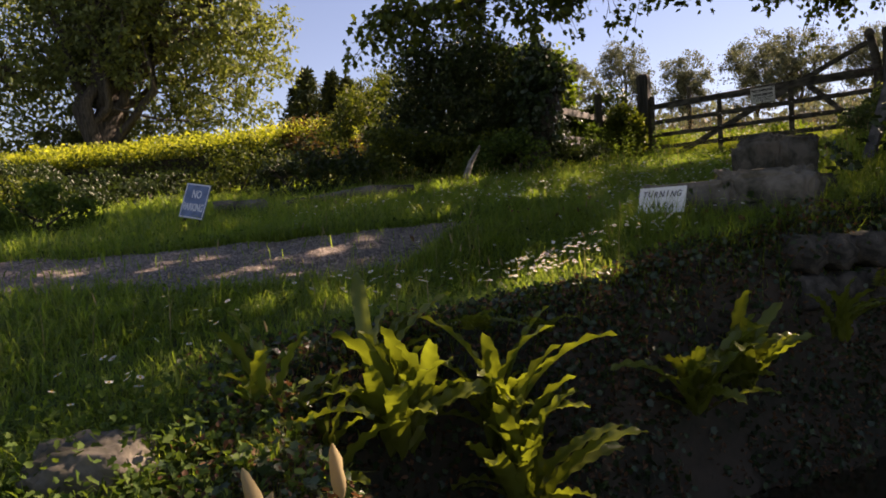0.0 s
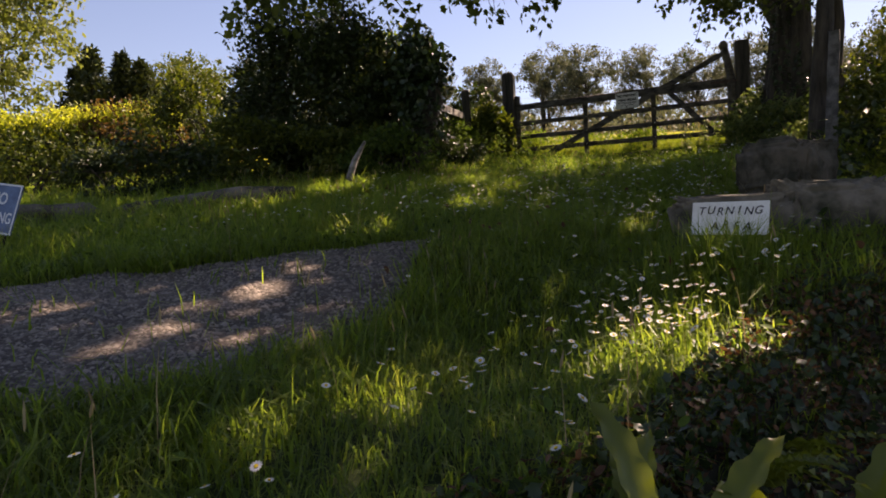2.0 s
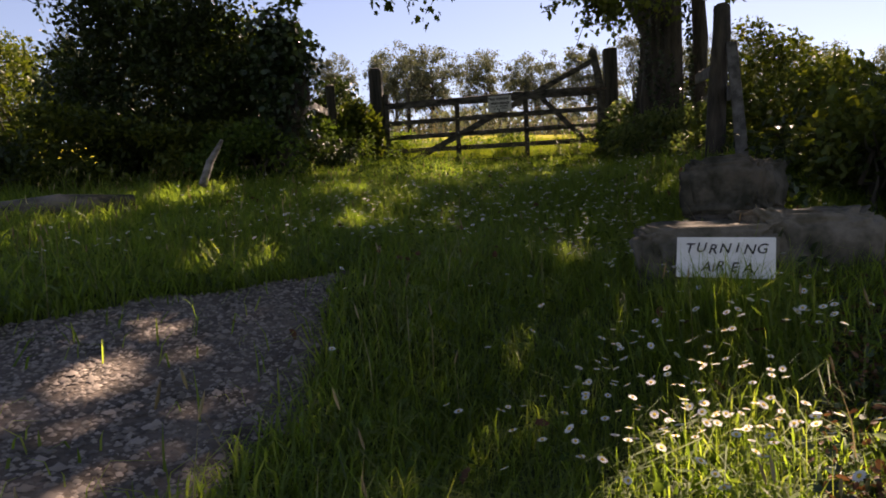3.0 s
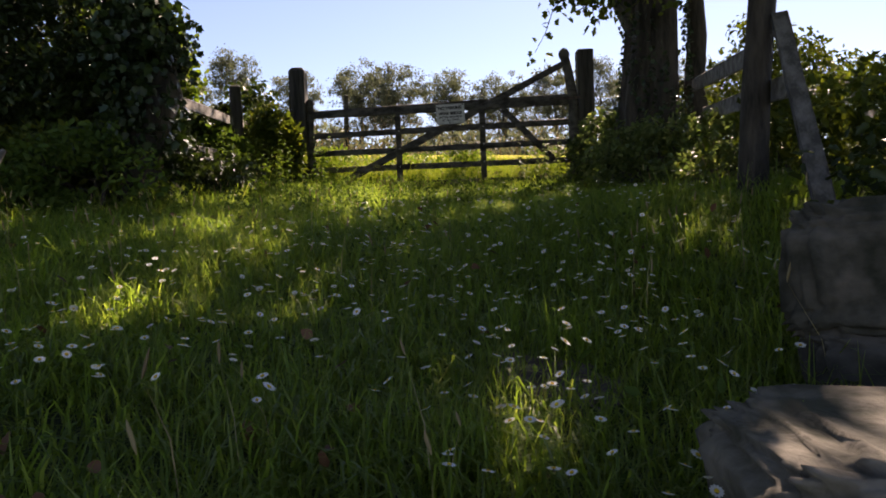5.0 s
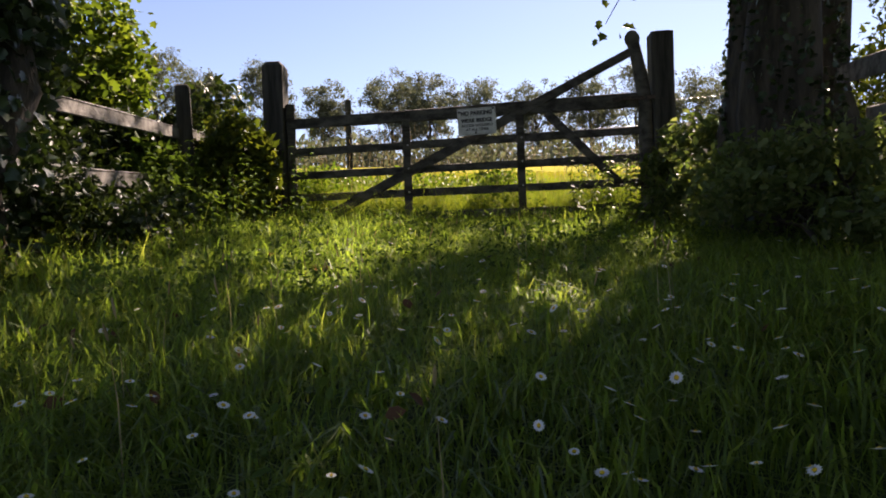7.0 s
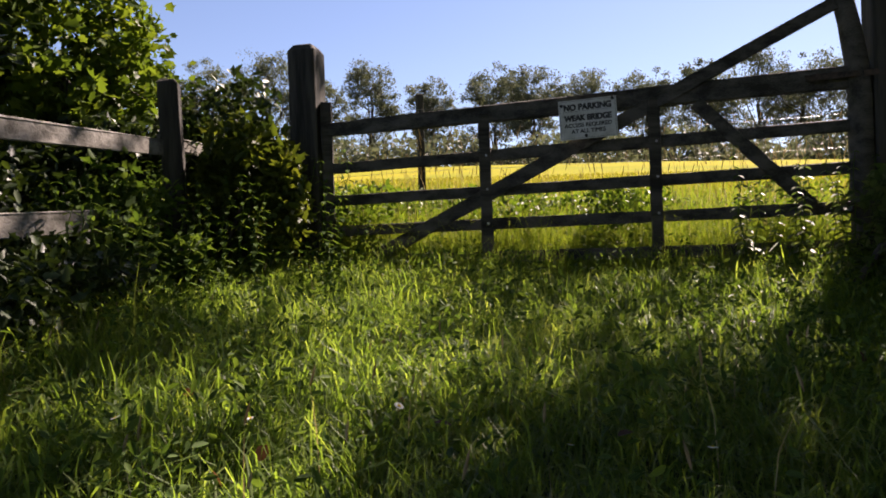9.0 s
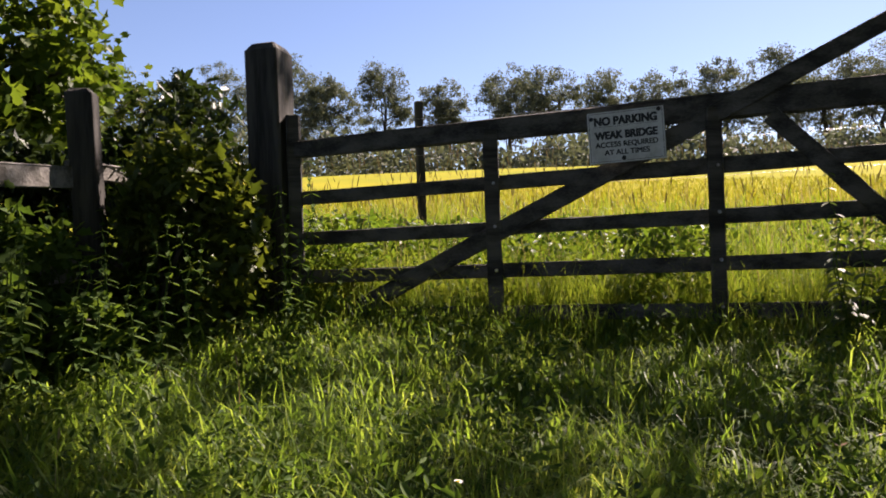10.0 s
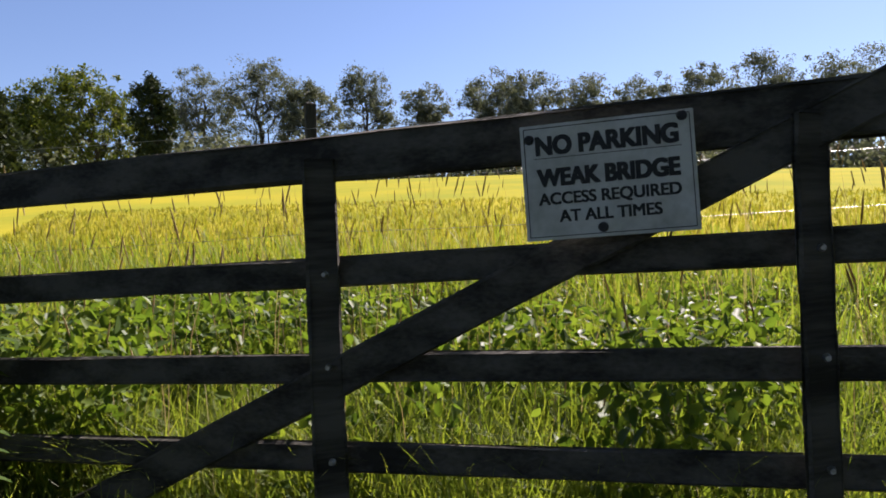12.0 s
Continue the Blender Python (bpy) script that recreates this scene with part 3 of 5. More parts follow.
gate_bar("top_rail", -1.36, 5.035, 2.70, 5.12, 0.115, 0.07, -0.02, 0.165, 1)
for n_, (za, zb, w_) in enumerate([(4.700, 4.775, 0.092), (4.423, 4.47, 0.09), (4.165, 4.185, 0.09), (3.905, 3.905, 0.09)]):
    gate_bar("rail", -1.34, za, 2.72, zb, w_, 0.032, -0.02, seed=5 + n_)
gate_bar("upright", 0.048, 3.84, 0.048, 5.06, 0.024, 0.097, 0.030, seed=21)
gate_bar("upright", 1.357, 3.84, 1.357, 5.08, 0.024, 0.103, 0.030, seed=22)
gate_bar("brace", -1.15, 3.82, 2.62, 5.655, 0.12, 0.026, 0.012, 0.10, 31)
gate_bar("brace", 1.66, 5.02, 2.44, 4.20, 0.10, 0.026, 0.012, seed=32)


def latch_stile():
    bm = beam(on_gate(-1.33, 3.80, -0.02) - gate_base, on_gate(-1.33, 5.27, -0.02) - gate_base, 0.085, 0.098, 41, 0.012, 0.003)
    part("latch_stile", bm, WOOD, gate)


def hinge_stile():
    """The heavy hinge post of the gate: upright below, bowed above, with a rounded head."""
    line, wide = [], []
    for k in np.linspace(0, 1, 15):
        z = 3.85 + (5.80 - 3.85) * k
        b = max(0.0, (z - 4.95) / 0.85)
        line.append(np.array(on_gate(2.775 - 0.12 * b ** 1.6, z, -0.02) - gate_base))
        wide.append(0.082 - 0.016 * b)
    line.append(np.array(on_gate(2.652, 5.83, -0.02) - gate_base))
    wide.append(0.05)
    v, q = tubes([(np.array(line), np.array(wide))], 10, 0.03, 4)
    cap = np.arange(len(v) - 10, len(v))[None]
    part_ = put("hinge_stile", mesh_of("hinge_stile", v, [q, cap], WOOD, True), gate)
    bm = bmesh.new()
    bmesh.ops.create_icosphere(bm, subdivisions=3, radius=0.095)
    for vv in bm.verts:
        vv.co = Vector((vv.co.x * 0.95, vv.co.y * 0.8, vv.co.z * 1.05)) * (1 + 0.05 * noise.noise(vv.co * 14)) + (on_gate(2.655, 5.81, -0.02) - gate_base)
    part("head", bm, WOOD, gate, "rounded carved stile head", True)


latch_stile()
hinge_stile()
for s_ in (0.05, 1.36):
    for z_ in (4.72, 4.45, 4.175, 3.905):
        bm = bmesh.new()
        bmesh.ops.create_cone(bm, cap_ends=True, segments=10, radius1=0.011, radius2=0.007, depth=0.014)
        bmesh.ops.transform(bm, matrix=Matrix.Translation(on_gate(s_ + 0.01, z_ + 0.02 * s_, 0.047) - gate_base) @ Vector(GN).to_track_quat("Z", "Y").to_matrix().to_4x4(), verts=bm.verts)
        part("bolt", bm, IRON, gate, "galvanised bolt head")
for z_, l_ in ((5.13, 0.55), (4.2, 0.45)):
    bm = beam(on_gate(2.95, z_, 0.055) - gate_base, on_gate(2.95 - l_, z_ - 0.01, 0.055) - gate_base, 0.045, 0.008, 51)
    part("hinge", bm, material("rusty iron", (0.09, 0.06, 0.045), (0.03, 0.024, 0.02), 20, 0.7, 0.3), gate, "rusty strap hinge")


def post(name, s, z0, z1, wide, deep, label, turn=0.0, chamfer=0.06, plane=None, seed=0, lean=(0, 0), mat=None):
    """A square timber post with a chamfered top."""
    p = plane if plane is not None else on_gate(s, 0, 0)
    bm = bmesh.new()
    r = random.Random(seed)
    lv = [(z0, 1), (z0 + (z1 - z0) * 0.3, 1), (z0 + (z1 - z0) * 0.6, 0.99), (z0 + (z1 - z0) * 0.8, 0.985), (z1 - chamfer, 0.98), (z1 - chamfer * 0.2, 0.72), (z1, 0.55)]
    rings = []
    for z, k in lv:
        ring = []
        for a, b in ((-1, -0.88), (-0.88, -1), (0.88, -1), (1, -0.88), (1, 0.88), (0.88, 1), (-0.88, 1), (-1, 0.88)):
            ring.append(bm.verts.new((a * wide / 2 * k + r.uniform(-1, 1) * 0.004 + lean[0] * (z - z0), b * deep / 2 * k + r.uniform(-1, 1) * 0.004 + lean[1] * (z - z0), z - z0)))
        rings.append(ring)
    for a, b in zip(rings, rings[1:]):
        for j in range(8):
            bm.faces.new((a[j], a[(j + 1) % 8], b[(j + 1) % 8], b[j]))
    bm.faces.new(rings[-1])
    bm.faces.new(rings[0][::-1])
    me = bpy.data.meshes.new(name)
    bm.to_mesh(me)
    bm.free()
    me.materials.append(mat or POSTWOOD)
    return tagged(put(name, me, m=pose(p[0], p[1], z0, 0, 0, turn)), label, "gate post" if "gate" in name else "post")


TURN = math.degrees(math.atan2(GU[1], GU[0]))
post("gate_post", -1.545, 3.35, 5.785, 0.25, 0.26, "tall square weathered gate post with chamfered top", TURN, 0.06, on_gate(-1.51, 0, -0.05), 1)
post("gate_post", 2.97, 3.3, 5.88, 0.25, 0.24, "heavy square weathered hanging post beside the gate", TURN, 0.02, on_gate(2.97, 0, -0.06), 2)

# ---- sign on the gate ----
sg = thing("gate_sign", *on_gate(0.868, 4.953, 0.075), "grimy white metal sign with black warning words on the gate", "sign")
sg.matrix_basis = Matrix.Translation(on_gate(0.868, 4.950, 0.075)) @ pose(0, 0, 0, 0, 0, TURN) @ pose(0, 0, 0, 0, -1.8, 0)
part("plate", slab(0.436, 0.305, 0.004, 0.0015), DULLBOARD, sg)
for (cx, cz, ww, hh) in ((0, 0.143, 0.416, 0.0022), (0, -0.143, 0.416, 0.0022), (-0.208, 0, 0.0022, 0.288), (0.208, 0, 0.0022, 0.288), (0, 0.063, 0.37, 0.0016)):
    bm = slab(ww, hh, 0.001, 0.0003)
    bmesh.ops.translate(bm, verts=bm.verts, vec=(cx, -0.0028, cz))
    part("border_line", bm, BLACK, sg)
for tx, zz, sz, ww in (("NO PARKING", 0.093, 0.066, 0.355), ("WEAK BRIDGE", 0.009, 0.062, 0.355), ("ACCESS REQUIRED", -0.046, 0.043, 0.355), ("AT ALL TIMES", -0.093, 0.043, 0.255)):
    words(tx, sz, BLACK, sg, pose(0, -0.0030, zz, 90, 0, 0), ww, 0.0012 if sz > 0.05 else 0.0, 0.0008, 0.0, 0.0024 if sz > 0.05 else 0.0016)
for sx, sz in ((-0.195, 0.115), (0.19, 0.137), (-0.02, -0.128)):
    bm = bmesh.new()
    bmesh.ops.create_cone(bm, cap_ends=True, segments=14, radius1=0.0135, radius2=0.010, depth=0.012)
    bmesh.ops.transform(bm, matrix=pose(sx, -0.008, sz, 90, 0, 0), verts=bm.verts)
    part("screw", bm, BLACK, sg, "dark screw cap")

# ---- fences ----
FA, FD = np.array([2.96, 15.76]), np.array([-0.455, -0.89])
lf = thing("rail_fence", 2.96, 15.76, 3.5, "grey two-rail wooden fence half swallowed by brambles", "fence")


def fence_at(k, z, off=0.0):
    return Vector((FA[0] + FD[0] * k + 0.89 * off - 2.96, FA[1] + FD[1] * k - 0.455 * off - 15.76, z - 3.5))


part("rail", beam(fence_at(-0.1, 4.825, 0.06), fence_at(3.0, 4.63, 0.06), 0.125, 0.035, 61), RAILWOOD, lf)
part("rail", beam(fence_at(-0.1, 4.30, 0.06), fence_at(3.0, 4.10, 0.06), 0.14, 0.035, 62), RAILWOOD, lf)
part("rail", beam(fence_at(0.1, 4.86, 0.04), fence_at(-0.9, 4.88, 0.04), 0.11, 0.035, 63), RAILWOOD, lf)
part("rail", beam(fence_at(0.1, 4.33, 0.04), fence_at(-0.9, 4.33, 0.04), 0.12, 0.035, 64), RAILWOOD, lf)
for k_ in (0.0, 2.75):
    p_ = fence_at(k_, 3.5, 0.145 if k_ == 0 else -0.03)
    o_ = post("post", 0, 3.2, 5.33 if k_ == 0 else 5.15, 0.15, 0.12, "", TURN + 25, 0.03, (p_.x, p_.y), 5 + int(k_), mat=POSTWOOD, lean=(-0.03, 0))
    o_.parent = lf
    o_.matrix_basis = pose(p_.x, p_.y, -0.3, 0, 0, TURN + 25)
    for key in ("label", "category"):
        if key in o_:
            del o_[key]
rf = thing("broken_fence", 5.9, 9.1, 3.2, "broken grey plank fence with a leaning strut", "fence")
rfo = Vector((5.9, 9.1, 3.2))
part("plank", beam(Vector((8.06, 11.98, 4.88)) - rfo, Vector((5.22, 8.80, 4.26)) - rfo, 0.15, 0.035, 71), RAILWOOD, rf)
part("plank", beam(Vector((7.7, 11.5, 4.42)) - rfo, Vector((5.06, 8.56, 3.93)) - rfo, 0.15, 0.035, 72), RAILWOOD, rf)
part("strut", beam(Vector((4.36, 7.86, 2.96)) - rfo, Vector((5.25, 8.75, 4.45)) - rfo, 0.05, 0.105, 73), SHADEWOOD, rf)
v_, q_ = tubes([(np.array([[5.10, 8.90, 2.85], [5.14, 8.90, 3.4], [5.18, 8.88, 4.0], [5.24, 8.87, 4.6], [5.26, 8.87, 4.85], [5.26, 8.87, 4.88]]) - np.array(rfo), np.array([0.11, 0.095, 0.088, 0.088, 0.08, 0.045]))], 12, 0.09, 74)
put("post", mesh_of("post", v_, [q_, np.arange(60, 72)[None]], BARK, True), rf, "dark round unpeeled post")
tagged(post("stake", 0, 4.0, 5.92, 0.075, 0.075, "", 10, 0.01, (5.66, 18.43), 9), "thin grey wooden stake carrying field wire", "stake")
wf = thing("wire_fence", 5.66, 18.4, 4.2, "sagging wire fence along the meadow's edge", "fence")
for z_ in (5.72, 5.33, 4.95):
    a_, b_, c_ = np.array([5.66, 18.38, z_]), np.array([-1.0, 20.6, z_ + 0.0]), np.array([13.0, 15.2, z_ + 0.15])
    v_, q_ = tubes([(bend(a_, b_, 10, -0.06, RNG, 0.004) - np.array([5.66, 18.4, 4.2]), np.full(10, 0.002)), (bend(a_, c_, 10, -0.06, RNG, 0.004) - np.array([5.66, 18.4, 4.2]), np.full(10, 0.002))], 5)
    put("wire", mesh_of("wire", v_, [q_], WIRE, True), wf)

# ---- stones, log ----
rock("stone_block", (2.40, 6.44, 2.56), (0.80, 0.60, 0.42), 1, "long pale weathered coping stone with moss", turn=-33, group="stones on the bank", flat=0.3, lump=0.45)
rock("stone_block", (2.82, 6.18, 2.60), (0.70, 0.60, 0.46), 11, "pale weathered coping stone, cracked, with moss", turn=-30, group="stones on the bank", flat=0.34, lump=0.5)
rock("stone_block", (3.13, 6.90, 2.93), (0.60, 0.46, 0.42), 2, "rough squared mossy boulder beside the fence", SHADEROCK, turn=-66, group="stones on the bank", flat=0.3, lump=0.4)
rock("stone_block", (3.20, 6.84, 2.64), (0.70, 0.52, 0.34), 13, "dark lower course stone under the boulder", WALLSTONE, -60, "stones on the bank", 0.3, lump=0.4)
rock("stone_block", (3.55, 6.25, 1.85), (0.8, 0.6, 1.2), 3, "dark brown wall stone above the stream", WALLSTONE, -35, "stones on the bank", 0.6)
rock("stone_block", (-0.30, 3.12, 1.70), (0.42, 0.36, 0.36), 4, "half buried stone by the stream", STONE, 20, "stones on the bank", 0.7)
rock("rock", (-2.75, 10.5, 2.9), (0.9, 0.55, 0.36), 5, "pale broken stone in the grass", turn=10, group="stones under the hedge", flat=0.7)
rock("rock", (-1.9, 10.7, 2.93), (0.7, 0.5, 0.3), 6, "pale broken stone in the grass", turn=40, group="stones under the hedge", flat=0.7)
lg = np.array([[-2.3, 10.9, 2.95], [-1.6, 10.65, 3.03], [-0.9, 10.5, 3.08], [-0.3, 10.55, 3.10]])
v_, q_ = tubes([(lg, np.array([0.06, 0.09, 0.11, 0.08]))], 10, 0.2, 8)
tagged(put("log", mesh_of("log", v_, [q_, np.arange(30, 40)[None], np.arange(9, -1, -1)[None]], STONE, True)), "fallen bleached log lying in grass", "log")
v_, q_ = tubes([(np.array([[0.38, 11.5, 3.3], [0.47, 11.55, 3.55], [0.62, 11.6, 3.8]]), np.array([0.05, 0.045, 0.02]))], 7, 0.15, 8)
tagged(put("broken_branch", mesh_of("broken_branch", v_, [q_], RAILWOOD, True)), "bleached broken branch stub below the shrub", "branch")


def wall_stones():
    """Rough stones of the retaining wall below the coping, along the stream."""
    w = tagged(new("wall_stream"), "rough dark stone retaining wall above the stream", "wall", kind="structure")
    rng = random.Random(5)
    bms = []
    for v in range(4):
        bm = bmesh.new()
        bmesh.ops.create_icosphere(bm, subdivisions=2, radius=1)
        for vv in bm.verts:
            p = vv.co.copy()
            q = Vector([math.copysign(abs(a) ** 0.4, a) for a in p]) * (0.82 + 0.34 * noise.noise(p * 1.8 + Vector((v * 5, 0, 0))) + 0.12 * noise.noise(p * 5 + Vector((0, v * 5, 0))))
            vv.co = Vector((q.x * 0.5, q.y * 0.5, q.z * 0.5))
        me = bpy.data.meshes.new("stone")
        bm.to_mesh(me)
        bm.free()
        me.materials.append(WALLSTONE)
        me.polygons.foreach_set("use_smooth", np.ones(len(me.polygons), bool))
        bms.append(me)
    for row in range(6):
        k = 3.0 + rng.uniform(0, 0.2)
        while k < 6.5:
            L = rng.uniform(0.25, 0.5)
            c = np.array([-0.05, 3.75]) + np.array([0.83, 0.56]) * (k + L / 2) + np.array([0.56, -0.83]) * rng.uniform(0.08, 0.16)
            put("stone", bms[rng.randrange(4)], w, m=pose(c[0], c[1], 1.05 + row * 0.235, rng.uniform(-6, 6), rng.uniform(-6, 6), 34 + rng.uniform(-8, 8)) @ Matrix.Diagonal((L * 1.05, 0.42, 0.26, 1)))
            k += L


wall_stones()

# ---- small signs ----
ts = new("turning_sign")
tagged(ts, "small white hand-lettered board leaning in the grass", "sign")
ts.matrix_basis = pose(2.02, 5.955, 2.595, 0, 0, math.degrees(math.atan2(-0.81, 0.58))) @ pose(0, 0, 0, -10, 1.5, 0)
part("board", slab(0.40, 0.178, 0.012, 0.003), BOARD, ts)
for i_, ch in enumerate("TURNING"):
    words(ch, 0.060, BLACK, ts, pose(-0.148 + 0.049 * i_, -0.0075, 0.038 + 0.004 * math.sin(i_ * 2.1), 90, 0, 0), None, 0.0006, 0.0008, 0.25)
for i_, ch in enumerate("AREA"):
    words(ch, 0.060, BLACK, ts, pose(-0.075 + 0.056 * i_, -0.0075, -0.043 + 0.004 * math.sin(i_ * 1.7), 90, 0, 0), None, 0.0006, 0.0008, 0.25)
ns = new("no_parking_sign")
tagged(ns, "faded blue square sign with white border leaning among weeds", "sign")
ns.matrix_basis = pose(-2.52, 8.50, 2.93, 0, 0, -26) @ pose(0, 0, 0, -14, 9, 0)
part("board", slab(0.40, 0.40, 0.012, 0.003), BLUE, ns)
for (cx, cz, ww, hh) in ((0, 0.19, 0.40, 0.014), (0, -0.19, 0.40, 0.014), (-0.19, 0, 0.014, 0.37), (0.19, 0, 0.014, 0.37)):
    bm = slab(ww, hh, 0.002, 0.0005)
    bmesh.ops.translate(bm, verts=bm.verts, vec=(cx, -0.0075, cz))
    part("border", bm, WHITE, ns)
words("NO", 0.13, WHITE, ns, pose(0.01, -0.0075, 0.075, 90, 0, 0), 0.15, 0.002)
words("PARKING", 0.12, WHITE, ns, pose(0, -0.0075, -0.075, 90, 0, 0), 0.33, 0.002)
for sx in (-0.12, 0.12):
    bm = beam((sx, 0.02, -0.42), (sx, 0.02, 0.1), 0.03, 0.03, 7)
    part("leg", bm, POSTWOOD, ns)

# ---- trees ----
big = tree("tree", 7.50, 12.25, 9.5, 0.33, (8.2, 13.4, 9.4), (4.6, 4.0, 2.4), "large multi-stemmed sycamore with ivy at its foot", "tree", MAPLE, 0.15, 6500, 13, 11, 0.42, 0.6, 10, lobed=True, wide=0.95, clump=0.19, gaps=True)
st_lines = [([[-0.12, -0.1, 0.1], [-0.22, -0.12, 1.2], [-0.1, -0.2, 2.4], [-0.5, -0.8, 5.2]], [0.24, 0.19, 0.17, 0.10]),
            ([[-0.05, -0.24, -0.1], [-0.03, -0.3, 1.2], [-0.02, -0.35, 2.8], [0.1, -0.5, 5.2]], [0.24, 0.2, 0.17, 0.1])]
for pts_, r_ in st_lines:
    v_, q_ = tubes([(np.array(pts_), np.array(r_))], 10, 0.08, 6)
    put("stem", mesh_of("stem", v_, [q_], BARK, True), big)


def bough(parent, line, radius, twigs, seed, size=0.085, per=54, drop=0.55):
    """A long bough with hanging leafy twigs; added to the tree at its parent."""
    rng = np.random.default_rng(seed)
    o = np.array(parent.matrix_basis.translation)
    line = np.array(line, float)
    k = np.linspace(0, len(line) - 1, 16)
    pts = np.stack([np.interp(k, np.arange(len(line)), line[:, j]) for j in range(3)], 1)
    lines, leaves = [(pts - o, np.linspace(radius, 0.012, 16))], []
    for t in range(twigs):
        m = rng.uniform(4, 15)
        a = np.array([np.interp(m, np.arange(16), pts[:, j]) for j in range(3)])
        e = a + np.array([*rng.normal(size=2) * 0.4, -rng.uniform(0.1, 1.0) * drop])
        tw = bend(a, e, 5, 0.1, rng, 0.25)
        lines.append((tw - o, np.linspace(0.008, 0.003, 5)))
        q = rng.integers(1, 5, per)
        leaves.append(tw[q] + rng.normal(size=(per, 3)) * np.array([0.075, 0.075, 0.07]))
    v, q = tubes(lines, 5, 0.05, seed)
    put("bough", mesh_of("bough", v, [q], BARK, True), parent)
    leaves = np.concatenate(leaves)
    leaves = leaves[shaded(leaves, rng)]
    v, f = leaf_verts(leaves - o, size, rng, 1.2, 0.8, True)
    put("leafy_spray", mesh_of("leafy_spray", v, f, DOCK), parent)["kind"] = "stuff"


bough(big, [[7.2, 12.0, 6.8], [5.0, 10.8, 6.6], [2.6, 9.1, 5.35], [0.9, 8.6, 5.0], [-0.15, 8.45, 4.82]], 0.08, 60, 21, drop=0.42)
bough(big, [[7.2, 12.0, 7.2], [5.6, 10.2, 6.9], [4.2, 8.9, 5.6], [2.9, 8.5, 5.0]], 0.06, 34, 22, drop=0.5)
bough(big, [[7.2, 12.1, 6.0], [6.2, 11.6, 5.9], [5.3, 11.2, 5.55]], 0.05, 12, 23, drop=0.6)
bough(big, [[7.2, 12.0, 6.6], [6.3, 10.4, 6.2], [5.1, 8.9, 5.3]], 0.05, 16, 24, drop=0.6)


def shade_canopy(parent, n, seed):
    """High leafy boughs, unseen, added to shade the lane, thick but for the gaps."""
    rng = np.random.default_rng(seed)
    o = np.array(parent.matrix_basis.translation)
    x, y = rng.uniform(-7.5, 10.5, n), rng.uniform(-2.2, 15.2, n)
    rim = np.minimum(np.minimum(x + 7.5, 10.5 - x), y + 2.2) + 0.9 * wob(x, y, 0.9, 4.0) + 0.5 * wob(x, y, 2.7, 1.0) + 0.3 * rng.normal(size=n)
    before = -((x - 5.39) * 0.49 + (y - 15.43) * 0.872)
    keep = (before > 0.1) & (rim > 1.3) & (rng.uniform(0, 1, n) < np.maximum(np.interp(y, [6.0, 7.6, 11.3, 12.2], [1.0, 0.28, 0.32, 0.9]), np.interp(x, [1.3, 2.2], [1.0, 0.0]))) & (rng.uniform(0, 1, n) > open_sky(x, y)) & (wob(x, y, 1.9, 6.0) * 0.35 + wob(x, y, 5.3, 3.0) * 0.25 + rng.uniform(-0.2, 0.2, n) > -0.42)
    x, y = x[keep], y[keep]
    up = 7.2 + 0.9 * wob(x, y, 0.8, 2.0) + 0.5 * wob(x, y, 2.6, 5.0) + rng.uniform(0, 0.7, len(x))
    # Leaves lifted from the shaded ground towards the sun, above the view.
    pts = np.stack([x, y, ground(x, y) + 0.18], 1) + np.array(sun_way) * (up / sun_way[2])[:, None]
    for band in range(6):
        lot = pts[band::6]
        v, f = leaf_verts(lot - o, 0.17, rng, 0.6, 0.95, True)
        put("leafy_spray", mesh_of("leafy_spray", v, f, MAPLE), parent)["kind"] = "stuff"
    for i in range(16):
        e = pts[rng.integers(0, len(pts))]
        w, q = tubes([(bend([7.4, 12.2, 7.0 + 0.08 * i], e, 8, 0.5, rng, 0.25) - o, np.linspace(0.05, 0.010, 8))], 6, 0.05, seed + i)
        put("bough", mesh_of("bough", w, [q], BARK, True), parent)


shade_canopy(big, 88000, 27)
slim = tree("slim_tree", 8.30, 12.15, 9.5, 0.17, (9.0, 12.7, 10.4), (1.3, 1.3, 1.0), "slim dark tree trunk close behind the large sycamore", "tree", MAPLE, 0.13, 600, 6, 13, 0.8, 0.5, 6, lobed=True, wide=0.95, wild=0.04)

left = tree("ash_tree", -18.7, 32.0, 16, 0.75, (-16.9, 36.0, 14.0), (7.4, 5.0, 7.6), "broad airy ash tree behind the clipped hedge", "tree", ASH, 0.27, 46000, 26, 31, 0.2, 0.4, 13, clump=0.12, group="trees behind the hedge")
for i_, (dx_, dy_, h_) in enumerate(((-2.6, 0.6, 12.5), (0.9, 0.2, 13.5), (2.6, 1.2, 12.0), (5.2, 1.5, 9.5))):
    v_, q_ = tubes([(bend([0, 0, 2.6 + 0.25 * i_], [dx_, dy_, h_], 9, 0.25, RNG, 0.25), np.linspace(0.36, 0.07, 9))], 8, 0.06, 60 + i_)
    put("stem", mesh_of("stem", v_, [q_], BARK, True), left)
tree("ash_tree", -29.0, 34.0, 16, 0.5, (-28, 33, 12.5), (8, 6, 8), "dense tall ash tree behind the hedge", "tree", ASH, 0.30, 20000, 12, 32, 0.25, 0.4, 10, group="trees behind the hedge")
tree("maple_tree", 1.6, 17.9, 6.2, 0.09, (1.75, 17.6, 5.9), (1.0, 1.0, 1.2), "young bright green field maple behind the fence", "tree", MAPLE, 0.11, 6500, 9, 33, 0.2, 0.3, 8, lobed=True, wide=0.9, clump=0.3)
